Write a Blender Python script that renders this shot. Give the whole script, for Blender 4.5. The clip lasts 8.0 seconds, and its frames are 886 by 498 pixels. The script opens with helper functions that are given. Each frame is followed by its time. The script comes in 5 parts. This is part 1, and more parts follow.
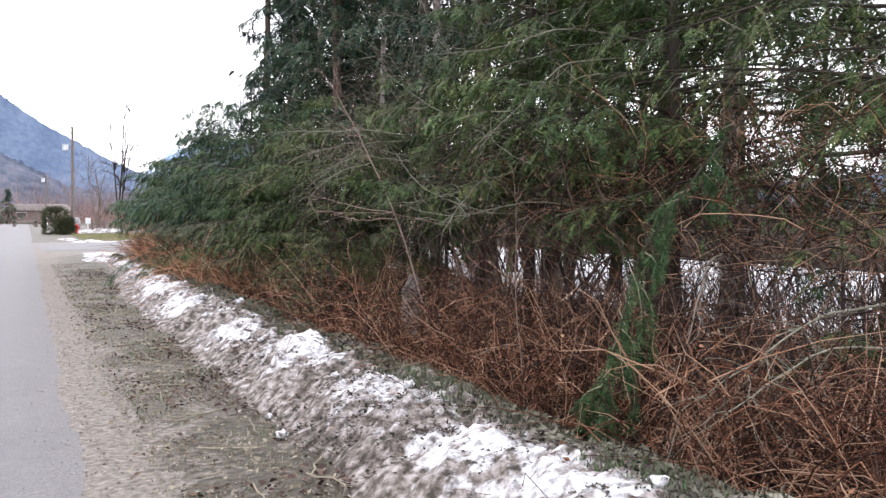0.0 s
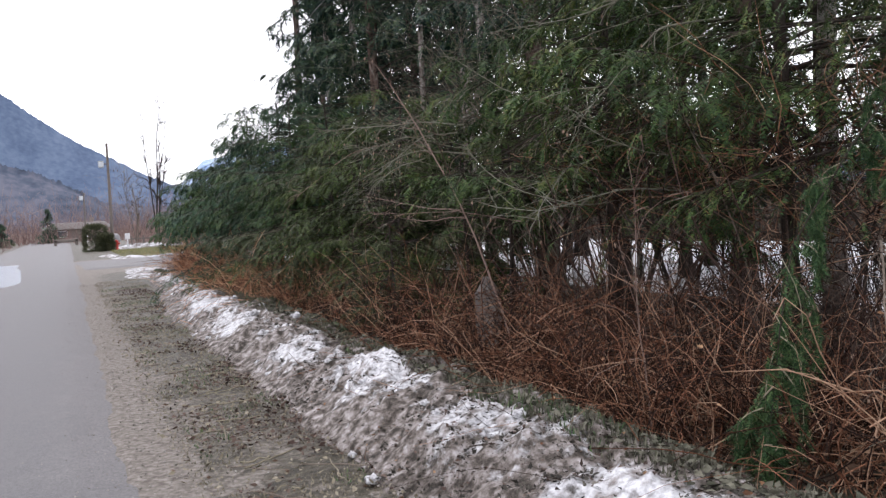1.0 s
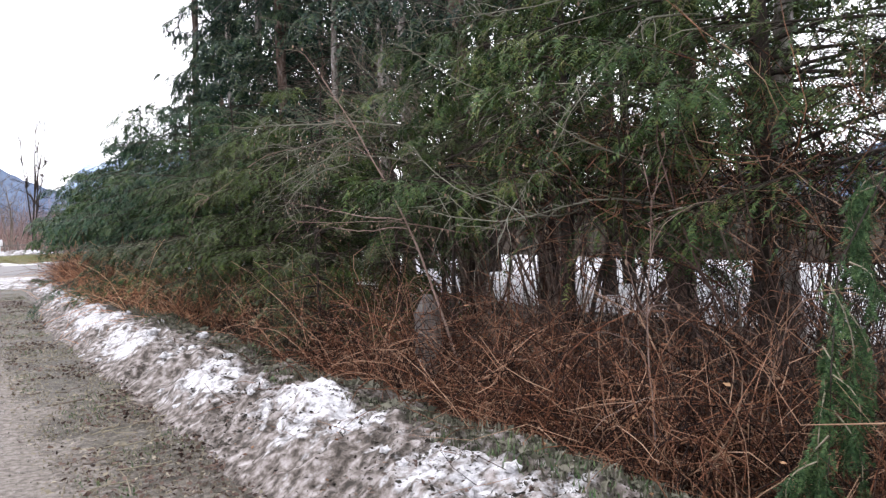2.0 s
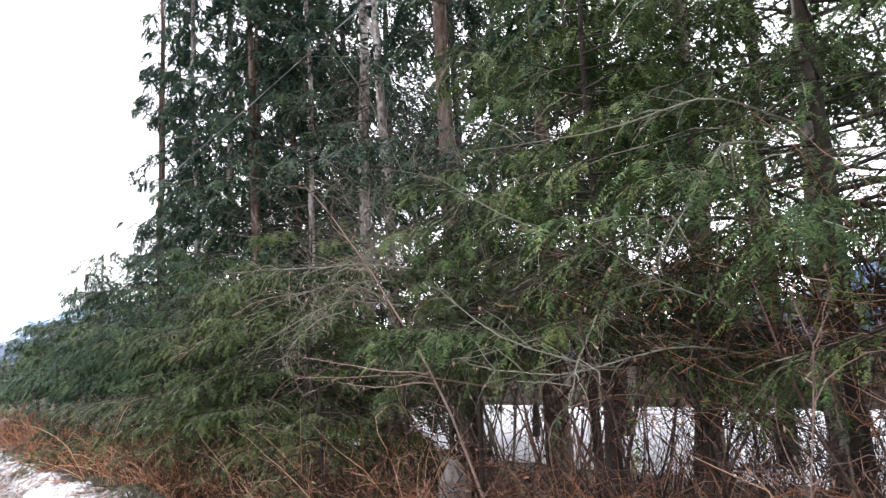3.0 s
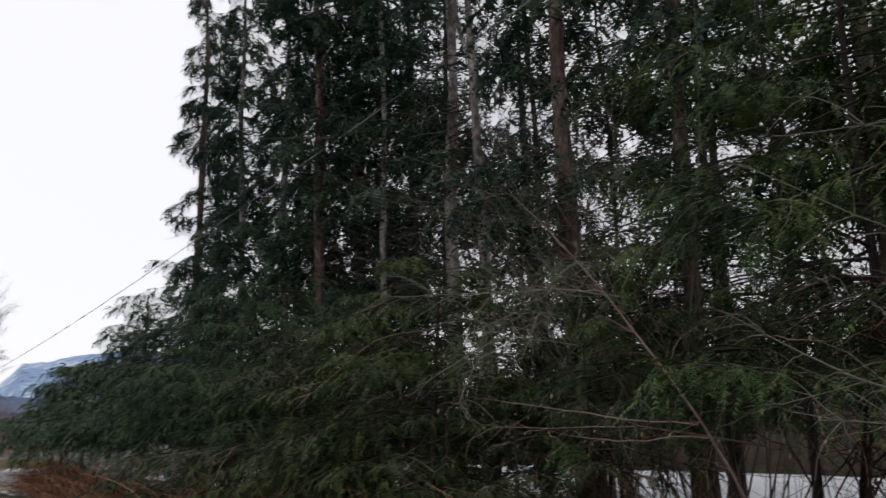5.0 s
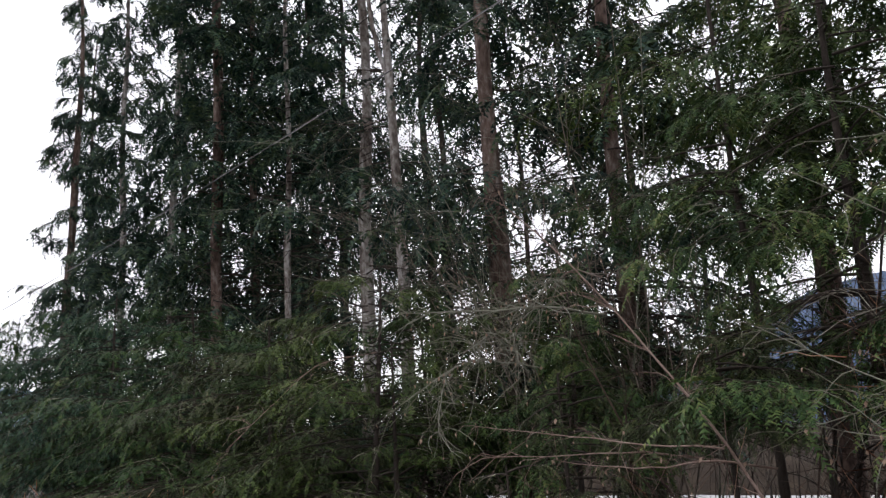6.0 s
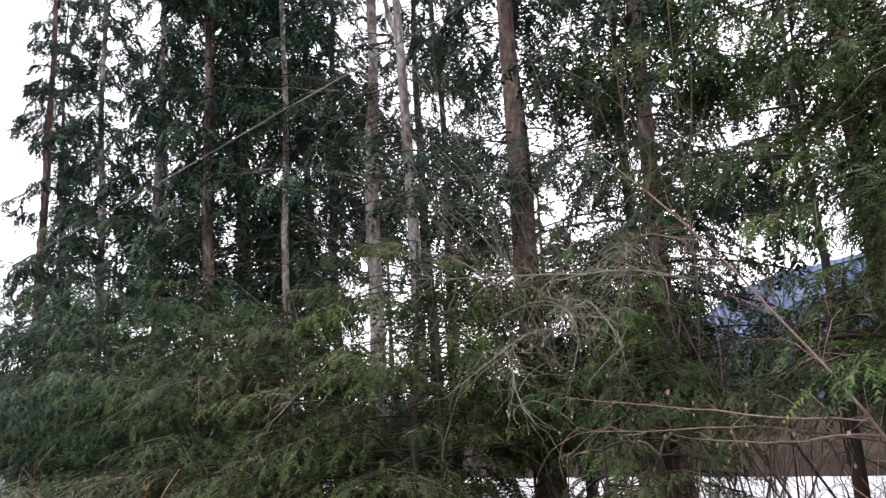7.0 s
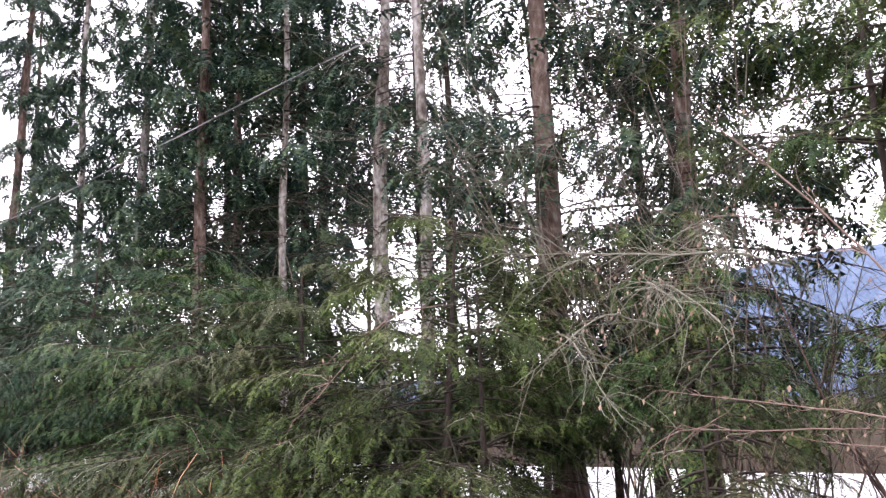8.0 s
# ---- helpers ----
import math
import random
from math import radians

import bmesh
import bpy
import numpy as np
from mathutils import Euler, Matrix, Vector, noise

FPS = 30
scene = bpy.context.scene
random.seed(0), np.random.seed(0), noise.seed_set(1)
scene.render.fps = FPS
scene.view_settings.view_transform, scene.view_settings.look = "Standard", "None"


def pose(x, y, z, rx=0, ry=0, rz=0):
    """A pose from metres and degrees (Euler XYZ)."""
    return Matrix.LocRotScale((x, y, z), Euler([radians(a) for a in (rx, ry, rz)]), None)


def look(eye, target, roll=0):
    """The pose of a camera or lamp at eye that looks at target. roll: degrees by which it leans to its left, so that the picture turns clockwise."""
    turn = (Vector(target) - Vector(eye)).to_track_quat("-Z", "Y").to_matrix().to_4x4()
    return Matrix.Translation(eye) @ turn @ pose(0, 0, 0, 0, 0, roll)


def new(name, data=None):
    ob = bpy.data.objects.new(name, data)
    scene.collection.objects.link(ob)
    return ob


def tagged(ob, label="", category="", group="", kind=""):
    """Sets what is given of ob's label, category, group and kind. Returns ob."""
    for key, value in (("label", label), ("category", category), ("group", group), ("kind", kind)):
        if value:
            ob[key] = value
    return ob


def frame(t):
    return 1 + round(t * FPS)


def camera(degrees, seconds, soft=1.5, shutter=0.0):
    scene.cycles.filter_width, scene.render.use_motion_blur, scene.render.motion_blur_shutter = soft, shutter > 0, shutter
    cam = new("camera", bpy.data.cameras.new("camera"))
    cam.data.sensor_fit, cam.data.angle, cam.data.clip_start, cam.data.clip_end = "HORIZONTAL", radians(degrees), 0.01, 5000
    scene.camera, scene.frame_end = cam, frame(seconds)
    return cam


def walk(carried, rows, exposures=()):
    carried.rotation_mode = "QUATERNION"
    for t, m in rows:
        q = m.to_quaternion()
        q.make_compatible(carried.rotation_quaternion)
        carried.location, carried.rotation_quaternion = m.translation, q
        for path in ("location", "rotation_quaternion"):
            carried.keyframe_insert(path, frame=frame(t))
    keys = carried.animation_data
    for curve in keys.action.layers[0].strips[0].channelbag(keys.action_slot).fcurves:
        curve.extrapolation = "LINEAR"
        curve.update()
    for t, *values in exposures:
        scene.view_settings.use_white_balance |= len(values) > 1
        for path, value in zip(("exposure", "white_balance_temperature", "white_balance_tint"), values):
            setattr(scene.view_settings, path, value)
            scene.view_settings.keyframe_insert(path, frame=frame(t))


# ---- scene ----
cam = camera(55.6, 8.0, soft=1.35, shutter=0.12)
METRES, EYE, TILT, LEAN, TURN = 8.0, 1.5, -2.5, 0.0, -29.0
ROWS = [
    (0.0, 0.0, 0.0, 0.0, 0.0, 0.0, -0.0),
    (0.5, -0.029, 0.0513, -0.0013, 1.96, -0.67, 1.39),
    (1.0, -0.0506, 0.1092, 0.0087, 2.35, -0.28, 3.35),
    (1.2, -0.0612, 0.132, 0.0093, 0.43, 0.41, 3.32),
    (2.3, -0.1197, 0.2576, 0.0124, -5.6, 0.28, 2.6),
    (2.5, -0.1303, 0.2804, 0.013, -5.93, 1.56, 2.9),
    (3.0, -0.1671, 0.3354, 0.0244, -7.96, 10.17, 3.39),
    (3.5, -0.2096, 0.3916, 0.0283, 0.23, 11.08, 2.05),
    (4.0, -0.2595, 0.4442, 0.0276, -0.26, 10.92, 0.27),
    (4.5, -0.3011, 0.4962, 0.0281, -1.03, 11.63, 0.85),
    (4.8, -0.3279, 0.5204, 0.0303, -1.86, 12.7, 1.08),
    (5.0, -0.3457, 0.5365, 0.0317, -8.38, 14.02, 2.02),
    (5.2, -0.3625, 0.5533, 0.0335, -13.43, 14.42, 1.86),
    (6.3, -0.4552, 0.6458, 0.0436, -17.95, 15.65, 3.8),
    (6.5, -0.472, 0.6626, 0.0454, -18.74, 15.55, 3.4),
    (7.0, -0.4999, 0.7176, 0.0429, -19.85, 14.23, 4.07),
    (7.5, -0.5241, 0.7634, 0.0488, -21.99, 13.08, 4.43),
    (8.0, -0.5524, 0.8129, 0.0555, -22.64, 12.96, 2.49),
]
EXPOSURES = [(0.0, 0.62, 6410, 17), (0.5, 0.37, 6390, 17), (1.0, 0.02, 6410, 17), (1.2, 0.02, 6420, 17), (2.3, 0.65, 6420, 17), (2.5, 0.7, 6420, 17), (3.0, 0.85, 6380, 17), (3.5, 0.05, 6420, 17), (4.0, -0.59, 6420, 15), (4.5, -0.93, 6430, 14), (5.2, -1.15, 6450, 14), (6.3, -0.02, 6420, 18), (6.5, 0.08, 6420, 19), (7.0, 0.46, 6460, 20), (7.5, 0.88, 6500, 22), (8.0, 1.22, 6540, 26)]
walk(cam, [(t, pose(0, 0, EYE, TILT, LEAN, TURN) @ pose(METRES * x, METRES * y, METRES * z, 90 + pitch, roll, yaw)) for t, x, y, z, yaw, pitch, roll in ROWS], EXPOSURES)

# ---- world and light: overcast winter day ----
world = bpy.data.worlds.new("overcast_sky")
scene.world = world
world.use_nodes = True
wn, wl = world.node_tree.nodes, world.node_tree.links
wn.clear()
sky = wn.new("ShaderNodeTexSky")
sky.sky_type, sky.sun_disc = "NISHITA", False
sky.sun_elevation, sky.sun_rotation = radians(52), radians(-14)
bg_sky, bg_cloud = wn.new("ShaderNodeBackground"), wn.new("ShaderNodeBackground")
bg_sky.inputs["Strength"].default_value = 0.13
bg_cloud.inputs["Color"].default_value = (0.98, 0.995, 1.015, 1)
bg_cloud.inputs["Strength"].default_value = 2.33
blend, wout = wn.new("ShaderNodeMixShader"), wn.new("ShaderNodeOutputWorld")
blend.inputs[0].default_value = 0.88
wl.new(sky.outputs[0], bg_sky.inputs["Color"])
wl.new(bg_sky.outputs[0], blend.inputs[1])
wl.new(bg_cloud.outputs[0], blend.inputs[2])
wl.new(blend.outputs[0], wout.inputs["Surface"])
sun = new("sun", bpy.data.lights.new("sun", "SUN"))
sun.data.energy, sun.data.angle, sun.data.color = 0.75, radians(35), (1.0, 0.97, 0.93)
sun.matrix_world = look((0, 0, 0), (0.15, -0.6, -0.8))


# ---- materials ----
def ramp(nodes, stops):
    r = nodes.new("ShaderNodeValToRGB")
    e = r.color_ramp.elements
    while len(e) < len(stops):
        e.new(0.5)
    for el, (p, c) in zip(e, stops):
        el.position, el.color = p, (*c, 1)
    return r


def surface(name, stops, scale=3.0, fine=40.0, rough=0.85, bump=0.3, island=0.0, objrand=0.0, stretch=(1, 1, 1), translucent=0.0, metal=0.0, spec=0.3):
    """Noise at two scales through a colour ramp, with relief; island / objrand: colour spread from piece to piece."""
    m = bpy.data.materials.new(name)
    m.use_nodes = True
    nt = m.node_tree
    n, l = nt.nodes, nt.links
    bsdf = n["Principled BSDF"]
    bsdf.inputs["Roughness"].default_value, bsdf.inputs["Metallic"].default_value = rough, metal
    bsdf.inputs["Specular IOR Level"].default_value = spec
    geo, mapn = n.new("ShaderNodeTexCoord"), n.new("ShaderNodeMapping")
    mapn.inputs["Scale"].default_value = stretch
    l.new(geo.outputs["Object"], mapn.inputs[0])
    a, b = n.new("ShaderNodeTexNoise"), n.new("ShaderNodeTexNoise")
    for t, s in ((a, scale), (b, fine)):
        t.inputs["Scale"].default_value, t.inputs["Detail"].default_value = s, 6
        l.new(mapn.outputs[0], t.inputs["Vector"])
    mix = n.new("ShaderNodeMath")
    mix.operation = "MULTIPLY_ADD"
    mix.inputs[1].default_value, mix.inputs[2].default_value = 0.55, 0.0
    l.new(a.outputs["Fac"], mix.inputs[0])
    add = n.new("ShaderNodeMath")
    add.operation = "MULTIPLY_ADD"
    add.inputs[1].default_value = 0.45
    l.new(b.outputs["Fac"], add.inputs[0])
    l.new(mix.outputs[0], add.inputs[2])
    last = add.outputs[0]
    for on, node, out in ((island, "ShaderNodeNewGeometry", "Random Per Island"), (objrand, "ShaderNodeObjectInfo", "Random")):
        if on:
            g, k = n.new(node), n.new("ShaderNodeMath")
            k.operation = "MULTIPLY_ADD"
            k.inputs[1].default_value = on
            k2 = n.new("ShaderNodeMath")
            k2.operation = "SUBTRACT"
            k2.inputs[1].default_value = on / 2
            l.new(g.outputs[out], k.inputs[0])
            l.new(last, k.inputs[2])
            l.new(k.outputs[0], k2.inputs[0])
            last = k2.outputs[0]
    r = ramp(n, stops)
    l.new(last, r.inputs[0])
    l.new(r.outputs[0], bsdf.inputs["Base Color"])
    if bump:
        bp = n.new("ShaderNodeBump")
        bp.inputs["Strength"].default_value, bp.inputs["Distance"].default_value = bump, 0.02
        l.new(b.outputs["Fac"], bp.inputs["Height"])
        l.new(bp.outputs[0], bsdf.inputs["Normal"])
    if translucent:
        tr, ms = n.new("ShaderNodeBsdfTranslucent"), n.new("ShaderNodeMixShader")
        ms.inputs[0].default_value = translucent
        l.new(r.outputs[0], tr.inputs["Color"])
        l.new(bsdf.outputs[0], ms.inputs[1])
        l.new(tr.outputs[0], ms.inputs[2])
        l.new(ms.outputs[0], n["Material Output"].inputs["Surface"])
    return m


M_CEDAR = surface("cedar_foliage", [(0.33, (0.0064, 0.0173, 0.0062)), (0.43, (0.0142, 0.0376, 0.0114)), (0.51, (0.0277, 0.0631, 0.0167)), (0.58, (0.0525, 0.0916, 0.0236)), (0.66, (0.0837, 0.1088, 0.0350))], 1.8, 9, 0.55, 0, island=0.16, translucent=0.1, spec=0.13)
# Bluer copy of the cedar green; haze on far hedge trees is in it.
M_CEDAR_COOL = surface("cedar_foliage_cool", [(0.33, (0.0059, 0.0171, 0.0109)), (0.43, (0.0134, 0.0371, 0.0227)), (0.51, (0.0260, 0.0631, 0.0345)), (0.58, (0.0475, 0.0906, 0.0415)), (0.66, (0.0802, 0.1077, 0.0455))], 1.8, 9, 0.55, 0, island=0.16, translucent=0.1, spec=0.13)
M_CEDAR_OLIVE = surface("cedar_foliage_olive", [(0.33, (0.0104, 0.0141, 0.0069)), (0.43, (0.0230, 0.0341, 0.0139)), (0.51, (0.0415, 0.0564, 0.0208)), (0.58, (0.0668, 0.0802, 0.0303)), (0.66, (0.0965, 0.0928, 0.0476))], 1.6, 9, 0.55, 0, island=0.18, translucent=0.1, spec=0.13)
M_CEDAR_WARM = surface("cedar_foliage_yellowish", [(0.33, (0.0089, 0.0160, 0.0052)), (0.43, (0.0215, 0.0364, 0.0104)), (0.51, (0.0408, 0.0638, 0.0164)), (0.58, (0.0640, 0.0960, 0.0222)), (0.66, (0.0950, 0.1215, 0.0340))], 1.5, 9, 0.55, 0, island=0.18, translucent=0.1, spec=0.13)
# Brighter copy of the cedar green: light on the roadside trees is in the colour.
M_CEDAR_LIT = surface("lit_cedar_foliage", [(0.33, (0.0113, 0.0245, 0.0100)), (0.43, (0.0243, 0.0505, 0.0175)), (0.51, (0.0445, 0.0817, 0.0250)), (0.58, (0.0792, 0.1151, 0.0334)), (0.66, (0.1254, 0.1373, 0.0459))], 1.5, 9, 0.55, 0, island=0.18, translucent=0.1, spec=0.13)
M_FIR = surface("fir_foliage", [(0.34, (0.0074, 0.0179, 0.0161)), (0.44, (0.0171, 0.0394, 0.0307)), (0.53, (0.0364, 0.0705, 0.0437)), (0.62, (0.0728, 0.1084, 0.0483))], 1.1, 7, 0.55, 0, island=0.18, translucent=0.1, spec=0.13)
M_SPRAYTWIG = surface("conifer_twig", [(0.3, (0.0165, 0.0120, 0.0097)), (0.56, (0.0465, 0.0360, 0.0277)), (0.72, (0.1200, 0.1035, 0.0810)), (0.86, (0.2475, 0.2325, 0.1913))], 2.0, 30, 0.85, 0.2, island=0.7, spec=0.15)
M_BARK = surface("grey_bark", [(0.37, (0.0413, 0.0315, 0.0270)), (0.46, (0.1200, 0.0990, 0.0863)), (0.53, (0.2325, 0.2137, 0.1988)), (0.62, (0.3900, 0.3750, 0.3562))], 2.2, 17, 0.9, 0.9, stretch=(1, 1, 0.5))
M_BARK_RED = surface("red_brown_bark", [(0.37, (0.0270, 0.0173, 0.0135)), (0.46, (0.0788, 0.0495, 0.0390)), (0.55, (0.1387, 0.0975, 0.0810)), (0.65, (0.2700, 0.2438, 0.2213))], 2.4, 18, 0.9, 0.9, stretch=(1, 1, 0.4))
M_BARK_DARK = surface("dark_bark", [(0.3, (0.0135, 0.0105, 0.0090)), (0.6, (0.0450, 0.0360, 0.0300)), (0.8, (0.0900, 0.0750, 0.0638))], 4.0, 30, 0.85, 0.6, stretch=(1, 1, 0.4), island=0.2, spec=0.15)
M_TWIG = surface("grey_twig", [(0.2, (0.0622, 0.0480, 0.0382)), (0.5, (0.1350, 0.1072, 0.0870)), (0.8, (0.2025, 0.1800, 0.1522))], 5, 40, 0.85, 0.2, island=0.5, spec=0.15)
M_LICHEN = surface("lichen_twig", [(0.2, (0.0990, 0.0900, 0.0675)), (0.5, (0.1530, 0.1485, 0.1125)), (0.8, (0.2025, 0.2070, 0.1710))], 5, 40, 0.85, 0.2, island=0.5)
M_CANE = surface("bramble_cane", [(0.2, (0.0096, 0.0036, 0.0024)), (0.42, (0.0355, 0.0124, 0.0066)), (0.57, (0.1064, 0.0436, 0.0228)), (0.70, (0.2193, 0.1071, 0.0630)), (0.86, (0.3096, 0.1992, 0.1350))], 4, 40, 0.75, 0.2, island=0.85, spec=0.15)
M_PALECANE = surface("pale_arching_cane", [(0.25, (0.0677, 0.0360, 0.0222)), (0.5, (0.1353, 0.0828, 0.0538)), (0.75, (0.2214, 0.1650, 0.1140))], 3, 40, 0.75, 0.2, island=0.5, objrand=0.4)
M_DEADLEAF = surface("dead_leaf", [(0.2, (0.0675, 0.0300, 0.0150)), (0.5, (0.1650, 0.0750, 0.0375)), (0.8, (0.3000, 0.1800, 0.0975))], 6, 60, 0.75, 0.2, island=0.6, translucent=0.2)
# Shadow under the canes is put into this darker leaf; verge leaves share it.
M_LITTER = surface("shade_brown_leaf", [(0.2, (0.0225, 0.0128, 0.0075)), (0.5, (0.0562, 0.0315, 0.0188)), (0.8, (0.1200, 0.0713, 0.0435))], 6, 60, 0.85, 0.2, island=0.6)
M_MAT = surface("matted_grey_grass", [(0.2, (0.0338, 0.0345, 0.0225)), (0.5, (0.0788, 0.0788, 0.0555)), (0.8, (0.1575, 0.1500, 0.1162))], 3, 40, 0.85, 0, island=0.6)
M_STRAW = surface("dead_straw", [(0.2, (0.1200, 0.1050, 0.0750)), (0.5, (0.1950, 0.1725, 0.1237)), (0.8, (0.2850, 0.2550, 0.1950))], 3, 40, 0.85, 0, island=0.6)
M_LAWN = surface("pale_lawn", [(0.2, (0.1032, 0.1118, 0.0430)), (0.5, (0.1806, 0.1806, 0.0774)), (0.8, (0.2752, 0.2580, 0.1290))], 3, 40, 0.85, 0, island=0.6)
M_GREEN = surface("green_weed", [(0.2, (0.0263, 0.0525, 0.0188)), (0.5, (0.0525, 0.0975, 0.0375)), (0.8, (0.1050, 0.1425, 0.0600))], 3, 40, 0.75, 0, island=0.5)
M_STONE = surface("gravel_stone", [(0.2, (0.1275, 0.1155, 0.1020)), (0.5, (0.1950, 0.1785, 0.1590)), (0.8, (0.3000, 0.2835, 0.2587))], 9, 60, 0.85, 0.3, island=0.7)
M_SNOWFIELD = surface("old_snow", [(0.3, (0.4350, 0.4425, 0.4650)), (0.5, (0.5550, 0.5663, 0.5850)), (0.7, (0.6450, 0.6525, 0.6675))], 0.8, 12, 0.6, 0.5)


def layered(name, low, high, mask_scale, edge, low_fine=60.0, high_fine=30.0, rough=(0.9, 0.6), bump=0.8, attribute="", gloss=0.3):
    """Two surfaces (ramps) broken into each other by noise, helped by a painted mask where there is one."""
    m = bpy.data.materials.new(name)
    m.use_nodes = True
    n, l = m.node_tree.nodes, m.node_tree.links
    bsdf = n["Principled BSDF"]
    bsdf.inputs["Specular IOR Level"].default_value = gloss
    co = n.new("ShaderNodeTexCoord")
    tex = []
    for s in (mask_scale, mask_scale * 6.3, low_fine, high_fine):
        t = n.new("ShaderNodeTexNoise")
        t.inputs["Scale"].default_value, t.inputs["Detail"].default_value, t.inputs["Roughness"].default_value = s, 8, 0.62
        l.new(co.outputs["Object"], t.inputs["Vector"])
        tex.append(t)
    s1 = n.new("ShaderNodeMath")
    s1.operation = "MULTIPLY_ADD"
    s1.inputs[1].default_value = 0.5
    l.new(tex[0].outputs["Fac"], s1.inputs[0])
    half = n.new("ShaderNodeMath")
    half.operation = "MULTIPLY"
    half.inputs[1].default_value = 0.5
    l.new(tex[1].outputs["Fac"], half.inputs[0])
    l.new(half.outputs[0], s1.inputs[2])
    fac = s1.outputs[0]
    if attribute:
        at, s2 = n.new("ShaderNodeAttribute"), n.new("ShaderNodeMath")
        at.attribute_name = attribute
        s2.operation = "ADD"
        l.new(at.outputs["Fac"], s2.inputs[0])
        l.new(fac, s2.inputs[1])
        fac = s2.outputs[0]
    mr = n.new("ShaderNodeMapRange")
    mr.inputs["From Min"].default_value, mr.inputs["From Max"].default_value = edge
    l.new(fac, mr.inputs["Value"])
    ra, rb = ramp(n, low), ramp(n, high)
    l.new(tex[2].outputs["Fac"], ra.inputs[0])
    l.new(tex[3].outputs["Fac"], rb.inputs[0])
    mx = n.new("ShaderNodeMix")
    mx.data_type = "RGBA"
    l.new(mr.outputs[0], mx.inputs[0])
    l.new(ra.outputs[0], mx.inputs[6])
    l.new(rb.outputs[0], mx.inputs[7])
    l.new(mx.outputs[2], bsdf.inputs["Base Color"])
    rr = n.new("ShaderNodeMapRange")
    rr.inputs["To Min"].default_value, rr.inputs["To Max"].default_value = rough
    l.new(mr.outputs[0], rr.inputs["Value"])
    l.new(rr.outputs[0], bsdf.inputs["Roughness"])
    bp = n.new("ShaderNodeBump")
    bp.inputs["Strength"].default_value, bp.inputs["Distance"].default_value = bump, 0.03
    l.new(tex[2].outputs["Fac"], bp.inputs["Height"])
    l.new(bp.outputs[0], bsdf.inputs["Normal"])
    return m


DIRT = [(0.34, (0.0863, 0.0735, 0.0622)), (0.46, (0.1425, 0.1260, 0.1095)), (0.55, (0.1837, 0.1650, 0.1462)), (0.66, (0.2475, 0.2265, 0.2063))]
TURF = [(0.34, (0.0173, 0.0142, 0.0097)), (0.48, (0.0398, 0.0345, 0.0225)), (0.57, (0.0660, 0.0570, 0.0390)), (0.68, (0.1110, 0.0975, 0.0720))]
DIRTY_SNOW = [(0.37, (0.0240, 0.0195, 0.0150)), (0.45, (0.0735, 0.0615, 0.0525)), (0.52, (0.1425, 0.1237, 0.1125)), (0.60, (0.2400, 0.2175, 0.2085)), (0.70, (0.3450, 0.3262, 0.3225))]
CLEAN_SNOW = [(0.34, (0.1950, 0.1913, 0.1950)), (0.46, (0.3750, 0.3788, 0.3938)), (0.6, (0.5700, 0.5775, 0.5963))]
M_GROUND = layered("verge_gravel_and_turf", DIRT, TURF, 2.2, (0.465, 0.54), 22, 14, bump=0.8, attribute="turf")
ASPHALT = [(0.36, (0.0588, 0.0573, 0.0595)), (0.5, (0.0870, 0.0853, 0.0881)), (0.64, (0.1200, 0.1183, 0.1208))]
DUST = [(0.36, (0.0965, 0.0928, 0.0934)), (0.5, (0.1317, 0.1273, 0.1288)), (0.64, (0.1726, 0.1673, 0.1695))]
M_ROAD = layered("dusty_asphalt", ASPHALT, DUST, 0.7, (0.42, 0.6), 70, 55, (0.62, 0.78), 0.35, attribute="dust", gloss=0.4)
M_SNOWBANK = layered("dirty_plough_snow", DIRTY_SNOW, CLEAN_SNOW, 1.5, (0.475, 0.565), 13, 24, (0.85, 0.6), 0.7, attribute="clean")


# ---- mesh helpers ----
def hash2(ix, iy, seed):
    h = np.sin(np.mod(ix * 12.9898 + iy * 78.233 + seed * 37.719, 6.2831853)) * 43758.5453
    return h - np.floor(h)


def vnoise(x, y, seed=0):
    ix, iy = np.floor(x), np.floor(y)
    fx, fy = x - ix, y - iy
    fx, fy = fx * fx * (3 - 2 * fx), fy * fy * (3 - 2 * fy)
    a, b, c, d = hash2(ix, iy, seed), hash2(ix + 1, iy, seed), hash2(ix, iy + 1, seed), hash2(ix + 1, iy + 1, seed)
    return (a + (b - a) * fx) * (1 - fy) + (c + (d - c) * fx) * fy


def fbm(x, y, seed=0, octaves=4):
    v, amp = 0.0, 0.5
    for o in range(octaves):
        v = v + amp * (vnoise(x * 2 ** o, y * 2 ** o, seed + 3 * o) - 0.5) * 2
        amp *= 0.5
    return v


def mesh_of(name, verts, faces, material, smooth=False):
    """verts (V, 3) and faces (F, 3 or 4) arrays."""
    verts, faces = np.asarray(verts, np.float32), np.asarray(faces, np.int32)
    me = bpy.data.meshes.new(name)
    k = faces.shape[1]
    me.vertices.add(len(verts))
    me.vertices.foreach_set("co", verts.ravel())
    me.loops.add(faces.size)
    me.loops.foreach_set("vertex_index", faces.ravel())
    me.polygons.add(len(faces))
    me.polygons.foreach_set("loop_start", np.arange(0, faces.size, k, dtype=np.int32))
    me.polygons.foreach_set("loop_total", np.full(len(faces), k, np.int32))
    if smooth:
        me.polygons.foreach_set("use_smooth", np.ones(len(faces), bool))
    me.update(calc_edges=True)
    me.materials.append(material)
    return me


